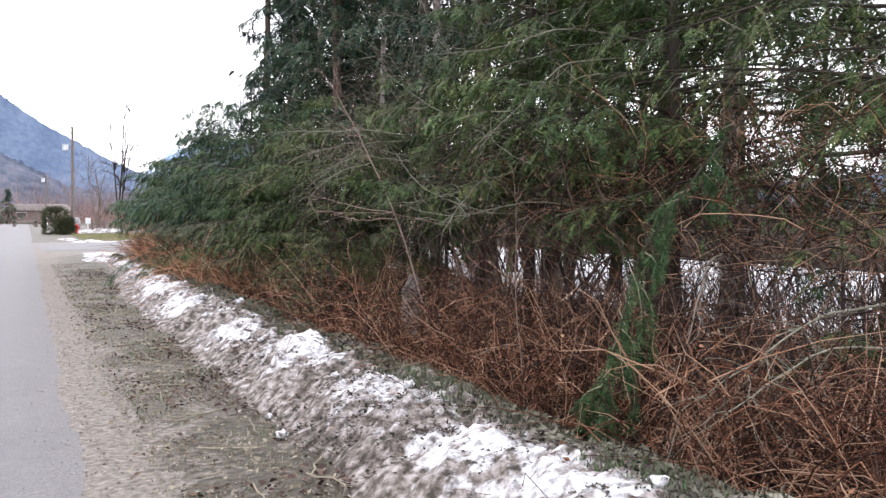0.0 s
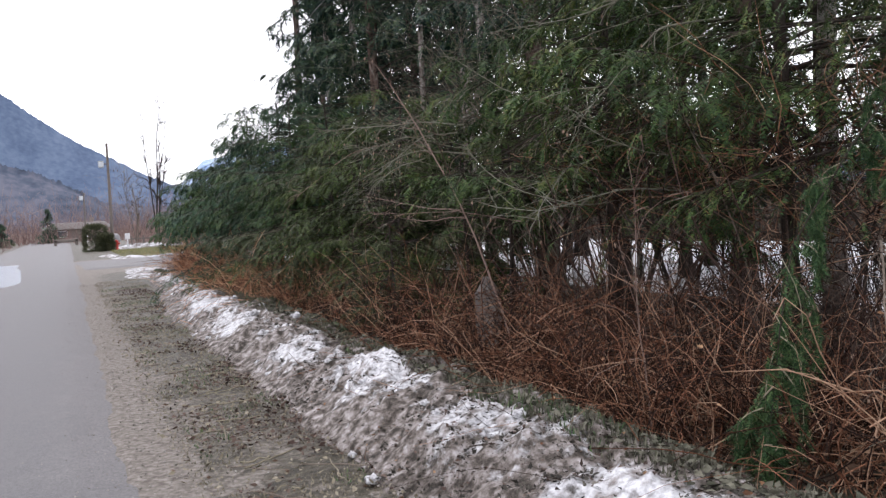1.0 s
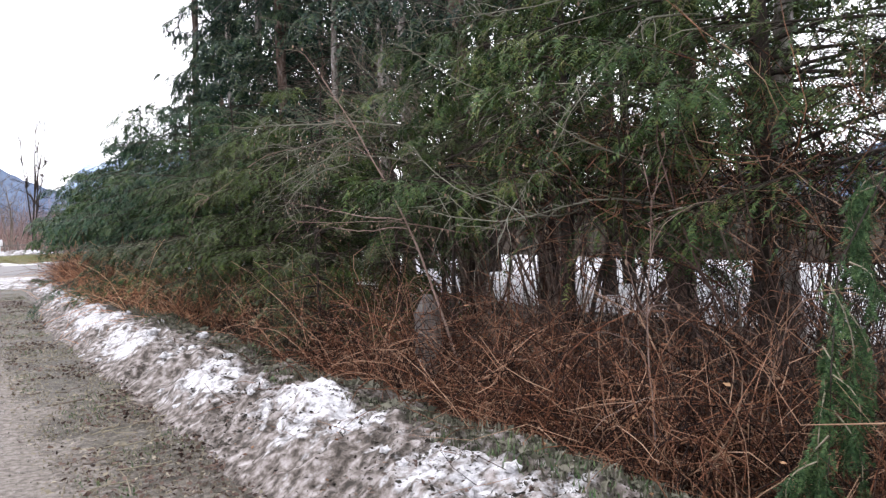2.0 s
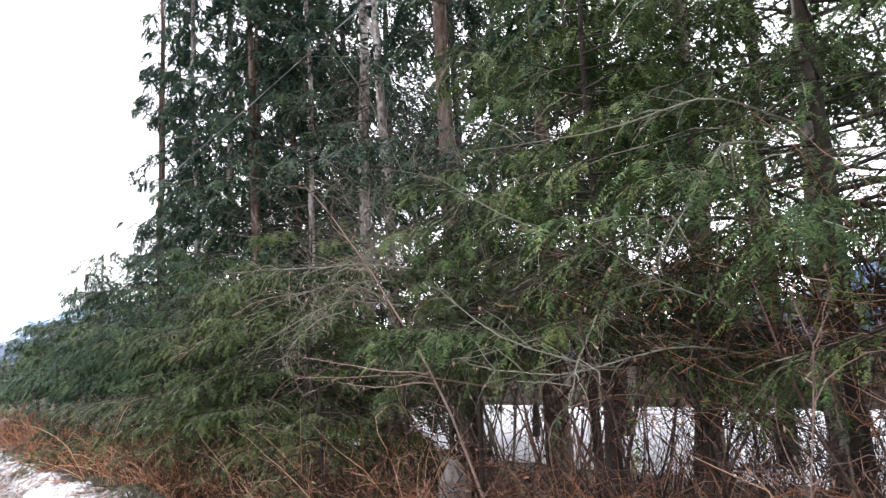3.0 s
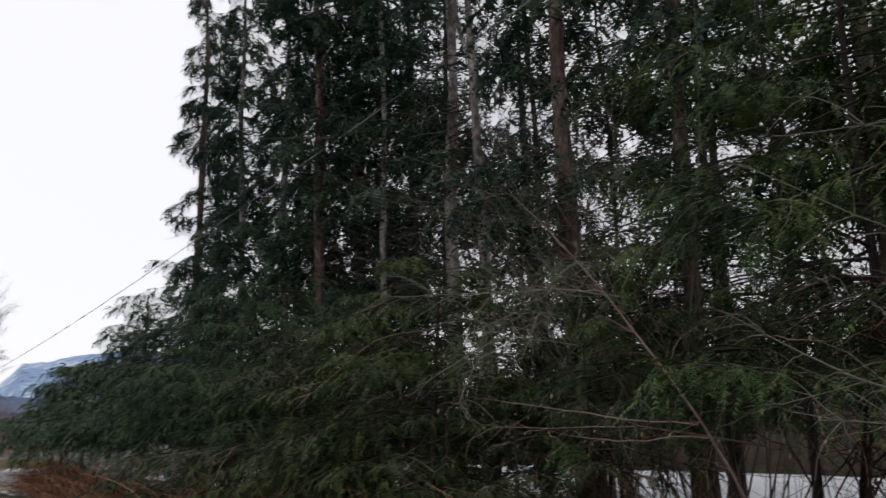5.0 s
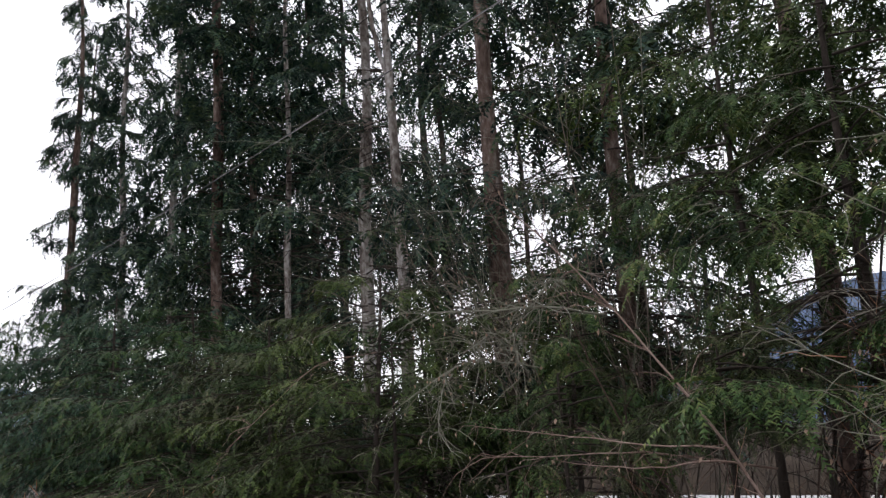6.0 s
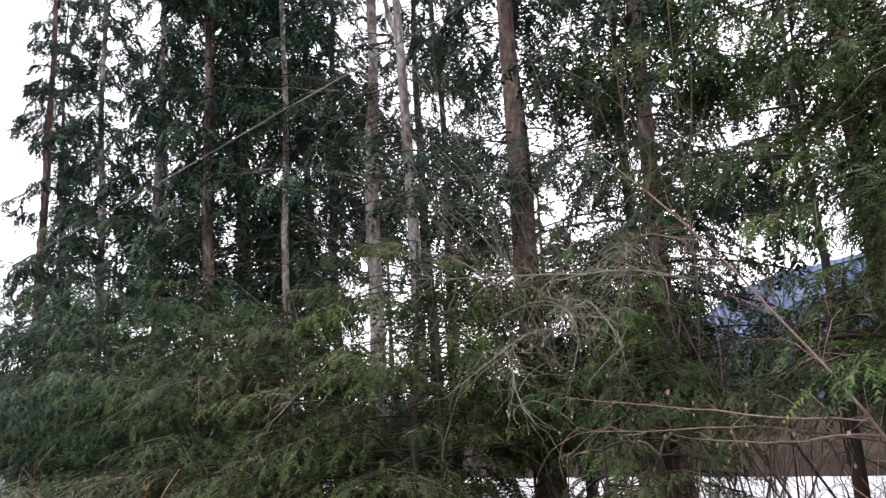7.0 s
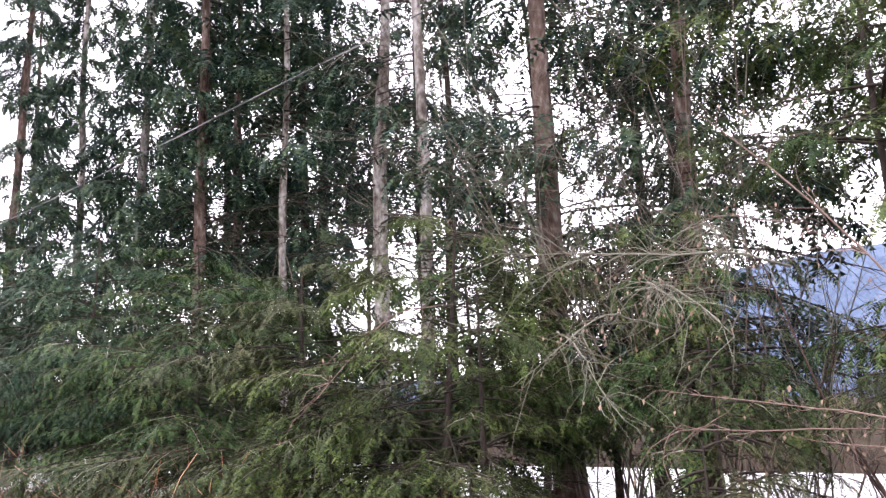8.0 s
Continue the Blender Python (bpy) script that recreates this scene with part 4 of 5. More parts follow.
for points, r, n in SPRAWL:
    s = np.linspace(0, 1, 12)
    knots = np.array(points)
    at = np.concatenate([[0], np.cumsum(np.linalg.norm(np.diff(knots, axis=0), axis=1))])
    main = np.stack([np.interp(s, at / at[-1], knots[:, c]) for c in range(3)], -1)
    main[1:-1] = 0.25 * main[:-2] + 0.5 * main[1:-1] + 0.25 * main[2:]
    main += rng.normal(0, 0.014, (12, 3)).cumsum(0) * 0.5
    a, b = main[-6], main[-1]
    br = thing("dead_branch", "long bare grey branch with thin drooping twigs and dry catkins", "branch", "sprawling branches", at=tuple(main[0]))
    bark = M_TWIG if 0.0095 < r < 0.0128 else (M_RUSSET if r < 0.0085 or r > 0.0128 else M_LICHEN)
    part("stem", tubes("stem", (main - main[0])[None], (r * (1 - 0.75 * s))[None], bark, 5), br)
    k = rng.integers(2, 12, n * 2)
    d = (b - a) / np.linalg.norm(b - a) + rng.normal(0, 0.7, (n * 2, 3))
    d /= np.linalg.norm(d, axis=1, keepdims=True)
    ln = ((0.04 + 0.13 * rng.random(n * 2)) if r < 0.0066 else (0.15 + 0.4 * rng.random(n * 2)))[:, None]
    tw = np.zeros((n * 2, 6, 3))
    tw[:, 0] = main[k]
    for j in range(1, 6):
        tw[:, j] = tw[:, j - 1] + d * ln / 5
        d = d + rng.normal(0, 0.25, d.shape) + np.array([0, 0, -0.12])
        d /= np.linalg.norm(d, axis=1, keepdims=True)
    tagged(part("twigwork", tubes("twigwork", tw - main[0], np.tile((0.0022 if r < 0.0066 else 0.0033) * (1 - 0.6 * np.linspace(0, 1, 6)), (n * 2, 1)), bark, 3), br), kind="stuff")
    for tip in tw[::2, -1]:
        V, F = scatter([LEAF], (tip - main[0])[None], np.array([[0.1, 0.1, -1.0]]) + rng.normal(0, 0.2, (1, 3)), rng.normal(0, 1, (1, 3)), np.array([0.03 * (0.7 + 0.6 * rng.random())]), rng)
        part("catkin", mesh_of("catkin", V, F, M_CATKIN), br, "pale dry catkin")

# ---- snow field, far bank and understorey ----
me = grid_mesh("snow_field", np.concatenate([np.linspace(7.6, 10.4, 20), np.linspace(10.6, 19.8, 26)]), np.linspace(-4, 34, 130), lambda X, Y: 0.02 + 0.04 * fbm(X * 0.6, Y * 0.6, 31) + np.interp(X + 0.9 * fbm(X * 0.3, Y * 0.45, 33), [8.6, 9.3], [-0.2, 0]) - 0.25 * (X < 8.3) - 0.25 * (X > 19.6), M_SNOWFIELD)
tagged(new("snow_field", me), "snow-covered clearing behind the trees", "snow", kind="structure")
M_EARTH = surface("dark_bank_earth", [(0.3, (0.0188, 0.0135, 0.0097)), (0.55, (0.0450, 0.0323, 0.0225)), (0.8, (0.0900, 0.0675, 0.0450))], 2, 25, 0.9, 0.8)
me = grid_mesh("far_bank", np.linspace(19.2, 34, 40), np.linspace(-14, 48, 120), lambda X, Y: np.interp(X, [19.2, 19.9, 21.5, 24, 34], [-0.1, 0.75, 1.5, 1.7, -0.2]) + 0.3 * fbm(X * 0.7, Y * 0.7, 37) - 0.1, M_EARTH)
tagged(new("far_bank", me), "dark earth bank beyond the snowy clearing", "bank", kind="structure")
rng = np.random.default_rng(43)
p, q = canes(rng, 2200, 19.4, 24, -12, 46, 2.6, 1.6, 0.013, 4, 0.1, 0.25)
p[..., 2] += np.interp(p[:, :1, 0], [19.2, 19.9, 21.5, 24], [0, 0.7, 1.4, 1.6])
tagged(new("far_undergrowth", tubes("far_undergrowth", p, q, M_BARK_DARK, 3)), "dark leafless undergrowth on the far bank", "undergrowth", kind="stuff")
FARTREES = [(24, 4, 9), (25, 9, 8), (23.5, 17.6, 10), (25, 24, 11), (24, 31, 11), (24, -3, 9)]
for k, (x, y, h) in enumerate(FARTREES):
    stand_tree("far_conifer", "dark conifer standing on the far bank", "far conifers", x, y, h, 0.14, M_BARK_DARK, 1.6,
               lambda u, a: 2.0 * (1.0 - 0.8 * u), 36, 18, 0.55, 0.3, M_FIR, COARSE, 400 + k, split=False, limb_r=0.02, bare=0.2)
# thin saplings in the clearing's edge
rng = np.random.default_rng(91)
n = 85
y = -1 + 24 * rng.random(n)
x = 8.5 + 9 * rng.random(n) ** 1.5
s = np.linspace(0, 1, 8)
p = np.stack([x[:, None] + rng.normal(0, 0.25, (n, 1)) * s, y[:, None] + rng.normal(0, 0.25, (n, 1)) * s, (1.0 + 2.2 * rng.random((n, 1))) * s - 0.05], -1) + rng.normal(0, 0.03, (n, 8, 3)).cumsum(1)
saplings = thing("sapling_scrub", "thin dark leafless saplings standing in old snow", "saplings", kind="stuff", at=(0, 0, 0))
for a in p:
    part("sapling", tubes("sapling", a[None], (0.014 * (1 - 0.7 * s))[None], M_BARK_DARK, 4), saplings)
p, q = canes(rng, 2400, 6.2, 13, -2, 10, 1.15, 2.4, 0.006, 4, 0.05, 0.25)
tagged(part("scrub", tubes("scrub", p, q, M_BARK_DARK, 3), saplings), kind="stuff")

M_STUMP = surface("silvered_dead_wood", [(0.3, (0.0638, 0.0547, 0.0495)), (0.5, (0.1275, 0.1162, 0.1087)), (0.7, (0.2100, 0.1988, 0.1875))], 3, 30, 0.9, 0.8, stretch=(1, 1, 0.2))
# grey weathered stump among the canes
rng = np.random.default_rng(14)
K = 9
z = np.linspace(-0.1, 0.66, K)
st = thing("tree_stump", "weathered grey broken stump among bramble canes", "stump", at=(4.25, 8.4, 0))
part("bole", tubes("bole", np.stack([0.03 * np.sin(z * 3), 0.02 * z, z], -1)[None], (0.12 * (1 + 0.35 * np.exp(-z * 5)) * (1 + 0.08 * rng.normal(size=K)))[None], M_STUMP, 11), st)
bm = bmesh.new()
bmesh.ops.create_cone(bm, cap_ends=True, segments=9, radius1=0.12, radius2=0.03, depth=0.14)
for v in bm.verts:
    v.co += Vector((0.03 * math.sin(2.4) + 0.03 * rng.random(), 0.03 * rng.random(), 0.69 + 0.05 * rng.random()))
me = bpy.data.meshes.new("broken_top")
bm.to_mesh(me)
bm.free()
me.materials.append(M_STUMP)
part("broken_top", me, st, "splintered grey top")


# ---- far along the road ----
def plain(name, colour, rough=0.7, vary=0.25, scale=6):
    c = np.array(colour)
    return surface(name, [(0.3, tuple(c * (1 - vary))), (0.5, tuple(c)), (0.7, tuple(np.minimum(c * (1 + vary), 0.95)))], scale, 40, rough, 0.15)


def box(name, sx, sy, sz, x, y, z, material, parent, bevel=0.02, label="", top=1.0):
    """A bevelled block whose underside stands at z; top: share of its width that is left above."""
    bm = bmesh.new()
    bmesh.ops.create_cube(bm, size=1)
    for v in bm.verts:
        k = top if v.co.z > 0 else 1.0
        v.co = Vector((v.co.x * sx * k, v.co.y * sy * (k if top < 0.5 and sy < sx else 1.0), (v.co.z + 0.5) * sz)) + Vector((x, y, z))
    bmesh.ops.bevel(bm, geom=bm.edges[:], offset=bevel, segments=1, affect="EDGES")
    me = bpy.data.meshes.new(name)
    bm.to_mesh(me)
    bm.free()
    me.materials.append(material)
    return part(name, me, parent, label)


M_POLE = plain("weathered_pole_wood", (0.136, 0.116, 0.104))
M_GALV = plain("pale_painted_metal", (0.496, 0.528, 0.560), 0.45)
M_WHITE = plain("white_painted_wood", (0.592, 0.600, 0.616))
M_RED = plain("red_enamel", (0.400, 0.028, 0.024), 0.45)
M_DARKWIRE = plain("black_cable", (0.072, 0.072, 0.076), 0.6)
M_WORN = plain("worn_aluminium", (0.240, 0.240, 0.248), 0.5)
M_ROOF = plain("grey_shingle_roof", (0.264, 0.240, 0.232))
M_WALL = plain("brown_board_wall", (0.160, 0.132, 0.120))
M_HEDGE = surface("trimmed_hedge", [(0.2, (0.0225, 0.0300, 0.0150)), (0.5, (0.0488, 0.0562, 0.0263)), (0.8, (0.0900, 0.0900, 0.0450))], 2, 14, 0.7, 0, island=0.5)


def utility_pole(x, y, h, box_z, box_side, size=0.5, name="utility_pole", label="leaning wooden utility pole with pale metal transformer box"):
    p = thing(name, label, "utility pole", at=(x, y, 0))
    z = np.linspace(-0.3, h, 8)
    part("pole", tubes("pole", np.stack([0.012 * z, 0 * z, z], -1)[None], (0.12 - 0.005 * z)[None], M_POLE, 10), p)
    can = box("transformer", size, size, size * 1.15, box_side, 0, box_z, M_GALV, p, 0.06, "pale grey metal box")
    box("lid", size * 1.08, size * 1.08, 0.05, box_side, 0, box_z + size * 1.15, M_GALV, can, 0.015)
    box("bracket", abs(box_side), 0.06, 0.08, box_side / 2, 0, box_z + size * 0.6, M_POLE, p, 0.01)
    box("base_sleeve", 0.36, 0.36, 0.85, 0, 0, -0.02, M_WHITE, p, 0.03, "white marker sleeve round the foot")
    return p


utility_pole(5.9, 64.5, 7.5, 5.8, -0.38, 0.36)
utility_pole(7.3, 112.0, 6.0, 5.1, -0.25, 0.42, label="slim distant utility pole with pale box")
utility_pole(3.95, -20.0, 9.4, 7.6, 0.5)
y = np.linspace(-20, 64.5, 60)
wire = np.stack([4.39 + 0.0222 * y, y, 3.99 - 0.045 * (y - 30) + 0.00094 * (y - 30) ** 2], -1)
cab = thing("overhead_cable", "sagging twisted overhead cable strung past the conifers", "cable", at=tuple(wire[0]))
tw = np.linspace(0, 60 * math.pi, 60)
part("strand", tubes("strand", (wire - wire[0])[None], np.full((1, 60), 0.0062), M_DARKWIRE, 6), cab)
part("strand", tubes("strand", (wire - wire[0] + np.stack([0.011 * np.cos(tw), 0 * tw, 0.011 * np.sin(tw)], -1))[None], np.full((1, 60), 0.003), M_WORN, 5), cab)

hyd = thing("fire_hydrant", "red fire hydrant standing on the grass", "hydrant", at=(6.1, 64.0, 0))
z = np.array([0, 0.06, 0.07, 0.5, 0.52, 0.58, 0.66, 0.7])
part("barrel", tubes("barrel", np.stack([0 * z, 0 * z, z], -1)[None], np.array([[0.16, 0.16, 0.11, 0.11, 0.14, 0.13, 0.07, 0.02]]), M_RED, 12), hyd)
for k in (-1, 1):
    nozzle = box("nozzle", 0.12, 0.12, 0.12, k * 0.14, 0, 0.36, M_RED, hyd, 0.03)
    box("cap", 0.04, 0.15, 0.15, k * 0.21, 0, 0.345, M_RED, nozzle, 0.015)


def trimmed_bush(x, y, rx, ry, h, seed, label):
    rng = np.random.default_rng(seed)
    b = thing("clipped_hedge", label, "hedge", "clipped hedges", at=(x, y, 0))
    n = 2200
    face = rng.random((n, 3)) * 2 - 1
    k = np.argmax(np.abs(face) + rng.random((n, 3)) * 0.3, 1)
    face[np.arange(n), k] = np.sign(face[np.arange(n), k]) * (0.85 + 0.2 * rng.random(n))
    pos = face * np.array([rx, ry, h / 2]) + np.array([0, 0, h / 2])
    pos[:, 2] = np.maximum(pos[:, 2], 0.05)
    V, F = scatter(COARSE, pos, face + rng.normal(0, 0.5, (n, 3)), rng.normal(0, 1, (n, 3)), 0.25 * (0.6 + 0.7 * rng.random(n)), rng)
    tagged(part("foliage", mesh_of("foliage", V, F, M_HEDGE), b), kind="stuff")
    part("trunk", trunk_mesh(rng, h * 0.8, 0.07, M_BARK_DARK), b)


trimmed_bush(4.75, 64.0, 0.62, 0.7, 1.65, 31, "dark clipped evergreen hedge beside the road")
trimmed_bush(5.3, 62.8, 0.36, 0.45, 0.95, 32, "small rounded clipped hedge in front of a taller one")

house = thing("cottage", "low brown cottage with grey shingle roof beyond the hedge", "house", at=(7.2, 128.0, 0))
box("wall", 9.0, 6.0, 2.0, 0, 0, -0.3, M_WALL, house, 0.03)
box("roof", 9.0, 7.0, 0.9, 0, 0, 1.7, M_ROOF, house, 0.05, top=0.75)
box("chimney", 0.6, 0.6, 1.0, 2.0, 0, 2.2, M_WALL, house, 0.03)
win = box("window", 1.3, 0.12, 0.9, -2.0, -3.0, 0.65, M_WHITE, house, 0.02, "white window frame")
box("pane", 1.1, 0.04, 0.7, -2.0, -3.07, 0.75, M_DARKWIRE, win, 0.005)
barrier = thing("road_barrier", "dark low timber barrier lying across the road end", "barrier", at=(4.3, 96.0, 0))
box("rail", 2.4, 0.3, 0.3, 0, 0, 0.35, M_POLE, barrier, 0.04)
box("post", 0.3, 0.3, 0.7, -1.0, 0, 0, M_POLE, barrier, 0.03)
box("post", 0.3, 0.3, 0.7, 1.0, 0, 0, M_POLE, barrier, 0.03)
fence = thing("post_fence", "short row of dark wooden fence posts in snow", "fence", at=(7.4, 66.5, 0))
for k in range(6):
    box("post", 0.11, 0.11, 0.95, k * 0.85, 0.2 * math.sin(k * 2.1), -0.05, M_POLE, fence, 0.015)
box("rail", 4.5, 0.06, 0.1, 2.1, 0.1, 0.6, M_POLE, fence, 0.01)
sign = thing("white_sign", "small white board on a post beside the fence", "sign", at=(7.05, 66.0, 0))
box("post", 0.09, 0.09, 0.9, 0, 0, -0.05, M_WHITE, sign, 0.01)
box("board", 0.35, 0.06, 0.45, 0, -0.08, 0.65, M_WHITE, sign, 0.02)
car = thing("parked_trailer", "grey low trailer parked behind the utility pole", "trailer", at=(6.3, 71.0, 0))
box("body", 1.5, 1.6, 0.7, 0, 0, 0.4, M_WORN, car, 0.15, top=0.85)
for k in (-0.5, 0.5):
    wheel = part("wheel", tubes("wheel", np.array([[(k, -0.86, 0.3), (k, -0.7, 0.3)]]), np.full((1, 2), 0.3), M_DARKWIRE, 14), car)
    box("hub", 0.2, 0.06, 0.2, k, -0.87, 0.2, M_WORN, wheel, 0.03, "pale metal hub")


def snow_patch(x, y, rx, ry, h, seed, label):
    xs, ys = np.linspace(-rx, rx, 34), np.linspace(-ry, ry, 34)
    f = lambda X, Y: h * np.clip(1.05 - np.hypot(X / rx, Y / ry) + 0.45 * fbm(X * 1.4 / min(rx, 2) + seed, Y * 1.4 / min(ry, 2), seed), -0.25, 1) ** 1.0 - 0.03
    ob = new("snow_patch", grid_mesh("snow_patch", xs, ys, f, M_SNOWBANK))
    ob.data.attributes.new("clean", "FLOAT", "POINT").data.foreach_set("value", np.full(34 * 34, 0.03, np.float32))
    ob.location = (x, y, 0.0)
    tagged(ob, label, "snow", "snow patches", kind="structure")


snow_patch(8.6, 66.8, 2.9, 1.3, 0.35, 3, "low heap of white snow by the fence")
snow_patch(3.95, 32.0, 1.0, 2.6, 0.07, 5, "thin patch of snow beside the driveway")
snow_patch(3.35, 28.6, 0.5, 1.6, 0.12, 6, "thin patch of snow beside the driveway")
snow_patch(5.0, 46.0, 1.0, 1.3, 0.16, 7, "dirty snow heap at the driveway corner")
snow_patch(4.4, 51.0, 0.6, 2.2, 0.12, 8, "dirty snow heap at the driveway corner")
snow_patch(7.5, 45.5, 1.8, 0.7, 0.15, 9, "dirty snow heap at the driveway corner")
snow_patch(-4.0, 60.0, 1.2, 5.0, 0.15, 10, "patch of old snow on the far verge")

me = grid_mesh("driveway", np.linspace(2.0, 26, 50), np.linspace(35.5, 44.5, 24), lambda X, Y: 0.035 + 0.02 * fbm(X * 0.8, Y * 0.8, 51) - 0.1 * ((Y < 35.6) | (Y > 44.4)) - 0.1 * (X - shift(Y) < 0.4), M_ROAD)
me.attributes.new("dust", "FLOAT", "POINT").data.foreach_set("value", np.full(50 * 24, 0.05, np.float32))
tagged(new("driveway", me), "pale gravel driveway joining the road", "driveway", kind="structure")
M_ICE = surface("thin_wet_ice", [(0.3, (0.1275, 0.1425, 0.1650)), (0.6, (0.2025, 0.2213, 0.2513))], 0.8, 8, 0.25, 0.15)
xs, ys = np.linspace(-1.5, 1.35, 26), np.linspace(-9, 9, 60)
me = grid_mesh("ice_sheet", xs, ys, lambda X, Y: 0.012 * np.clip(1.1 - (X / 1.4) ** 4 - (Y / 9) ** 4 + 0.9 * fbm(X * 0.9, Y * 0.35, 61), -1, 1), M_ICE)
ob = new("ice_sheet", me)
ob.location = (-3.05 + shift(37), 37, 0.03)
tagged(ob, "thin sheet of wet ice over the asphalt", "ice", kind="structure")

bare_shrub(10.2, 74.0, 5, 10.2, 0.022, 0.075, 701, M_BARK_DARK, "tall bare tree with several slim upright stems", kids=22, grand=12, name="bare_tree", group="", wild=0.3)
bare_shrub(9.2, 79.0, 3, 6.0, 0.12, 0.07, 702, M_TWIG, "small bare tree behind the fence", kids=12, grand=8, name="bare_tree", group="")
for k, (x, y, h, r) in enumerate([(3.4, 122, 4.6, 1.7), (-1.8, 110, 2.8, 1.1)]):
    stand_tree("distant_conifer", "small dark conifer standing in a brown field", "distant conifers", x, y, h, 0.1, M_BARK_DARK, 0.2,
               lambda u, a, r=r: r * (1.05 - u), 52, 24, 0.4, 0.15, M_FIR, COARSE, 800 + k, split=False)
rng = np.random.default_rng(67)
p, q = both([canes(rng, 2000, -32, 26, 108, 165, 3.6, 2.2, 0.03, 4, 0.03, 0.15), canes(rng, 2600, -40, 34, 125, 200, 7.5, 3.0, 0.028, 4, 0.02, 0.22), canes(rng, 600, 5, 11, 66, 92, 2.0, 1.5, 0.014, 4, 0.08, 0.2), canes(rng, 300, -9, -5, 60, 110, 1.2, 1.6, 0.014, 4, 0.08, 0.2)])
M_FARBRUSH = surface("red_brown_brush", [(0.2, (0.1032, 0.0645, 0.0559)), (0.5, (0.1978, 0.1290, 0.1161)), (0.8, (0.2924, 0.2150, 0.1892))], 0.5, 9, 0.9, 0, island=0.4)
tagged(new("distant_brush", tubes("distant_brush", p, q, M_FARBRUSH, 3)), "belt of red-brown leafless brush across the fields", "brush", kind="stuff")

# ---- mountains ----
# Distance haze is put into these blue base colours.
M_HILL = surface("hazed_forested_mountain", [(0.36, (0.0602, 0.0877, 0.1462)), (0.5, (0.0843, 0.1187, 0.1849)), (0.64, (0.1161, 0.1531, 0.2219))], 0.016, 0.12, 1.0, 0)
M_HILL_NEAR = surface("hazed_forested_hill", [(0.40, (0.0258, 0.0361, 0.0568)), (0.5, (0.0516, 0.0654, 0.0963)), (0.60, (0.0989, 0.1049, 0.1359))], 0.018, 0.16, 1.0, 0)
M_SNOWPEAK = surface("hazed_snowy_peak", [(0.36, (0.12, 0.19, 0.33)), (0.5, (0.24, 0.33, 0.47)), (0.62, (0.62, 0.67, 0.73))], 0.003, 0.03, 1.0, 0)


def ridge(name, label, distance, line, material, rough, seed, depth=0.4, n=1500, trees=0.0):
    """A mountain side seen from the road; line: (bearing, height in degrees) along its crest."""
    az = np.linspace(line[0][0], line[-1][0], n)
    el = np.interp(az, [a for a, b in line], [b for a, b in line])
    t = np.linspace(0, 1, 20)
    A, T = np.meshgrid(az, t)
    E = np.tile(el, (20, 1))
    E[-1] += trees * np.abs(fbm(az * 6.0, az * 0 + seed, seed + 5, 3)) + trees * np.random.default_rng(seed).random(n) ** 3
    Rr = distance * (1 + depth * T)
    Z = np.tan(np.radians(E)) * Rr * (T ** 0.85) * (1 + 0.12 * fbm(A * 0.35, T * 3, seed) * (1 - T)) + rough * distance * (np.abs(fbm(A * 1.6, T * 5, seed + 1)) * T + 0.3 * np.abs(fbm(A * 7.0, T * 9, seed + 2, 2)) * T ** 2)
    Z[0] -= 12
    X, Y = Rr * np.sin(np.radians(A)), Rr * np.cos(np.radians(A))
    i = (np.arange(19)[:, None] * n + np.arange(n - 1)[None, :]).ravel()
    tagged(new(name, mesh_of(name, np.stack([X, Y, Z], -1).reshape(-1, 3), np.stack([i, i + 1, i + n + 1, i + n], -1), material)), label, "mountain", kind="structure")


ridge("backdrop_mountain", "forested mountain side rising behind the road, painted haze-blue", 1400, [(-70, 9), (-30, 12), (-10, 10.6), (-0.4, 8.4), (1.4, 7.0), (2.2, 6.4), (4.1, 5.1), (5.75, 4.25), (7.9, 3.05), (10, 2.2), (14, 1.8), (22, 1.4)], M_HILL, 0.002, 71, depth=0.12, trees=0.09)
ridge("backdrop_hill", "wooded hill at the mountain's foot, painted a darker haze-blue", 520, [(-60, 5), (-20, 5.2), (-0.7, 4.2), (1.3, 3.6), (3.9, 2.3), (5, 1.6), (8, 1.3), (16, 1.1), (30, 0.6)], M_HILL_NEAR, 0.004, 73, depth=0.12, trees=0.16)
ridge("backdrop_peak", "distant snowy peak painted haze-blue", 3000, [(8, 1.5), (9.6, 2.6), (10.6, 3.5), (11.1, 4.1), (12.5, 4.2), (14, 4.6), (18, 5.0), (26, 3.5)], M_SNOWPEAK, 0.002, 75, n=500)
ridge("backdrop_range", "mountain range behind the trees, painted haze-blue", 1700, [(24, 1.2), (50, 1.8), (60, 2.8), (65, 5.0), (68, 7.0), (71, 8.2), (77, 9.0), (95, 9.5), (130, 6)], M_HILL, 0.003, 77, depth=0.12)

# ---- verge details ----
rng = np.random.default_rng(9)
n = 5200
y = 0.5 + 26 * rng.random(n) ** 1.4
x = np.where(rng.random(n) < 0.65, 0.3 + rng.normal(0, 0.24, n), 0.3 + 1.4 * rng.random(n)) + shift(y)
OCT = (np.array([(1, 0, 0), (-1, 0, 0), (0, 0.8, 0), (0, -0.8, 0), (0, 0, 0.6), (0, 0, -0.6)]), np.array([(0, 2, 4), (2, 1, 4), (1, 3, 4), (3, 0, 4), (2, 0, 5), (1, 2, 5), (3, 1, 5), (0, 3, 5)]))
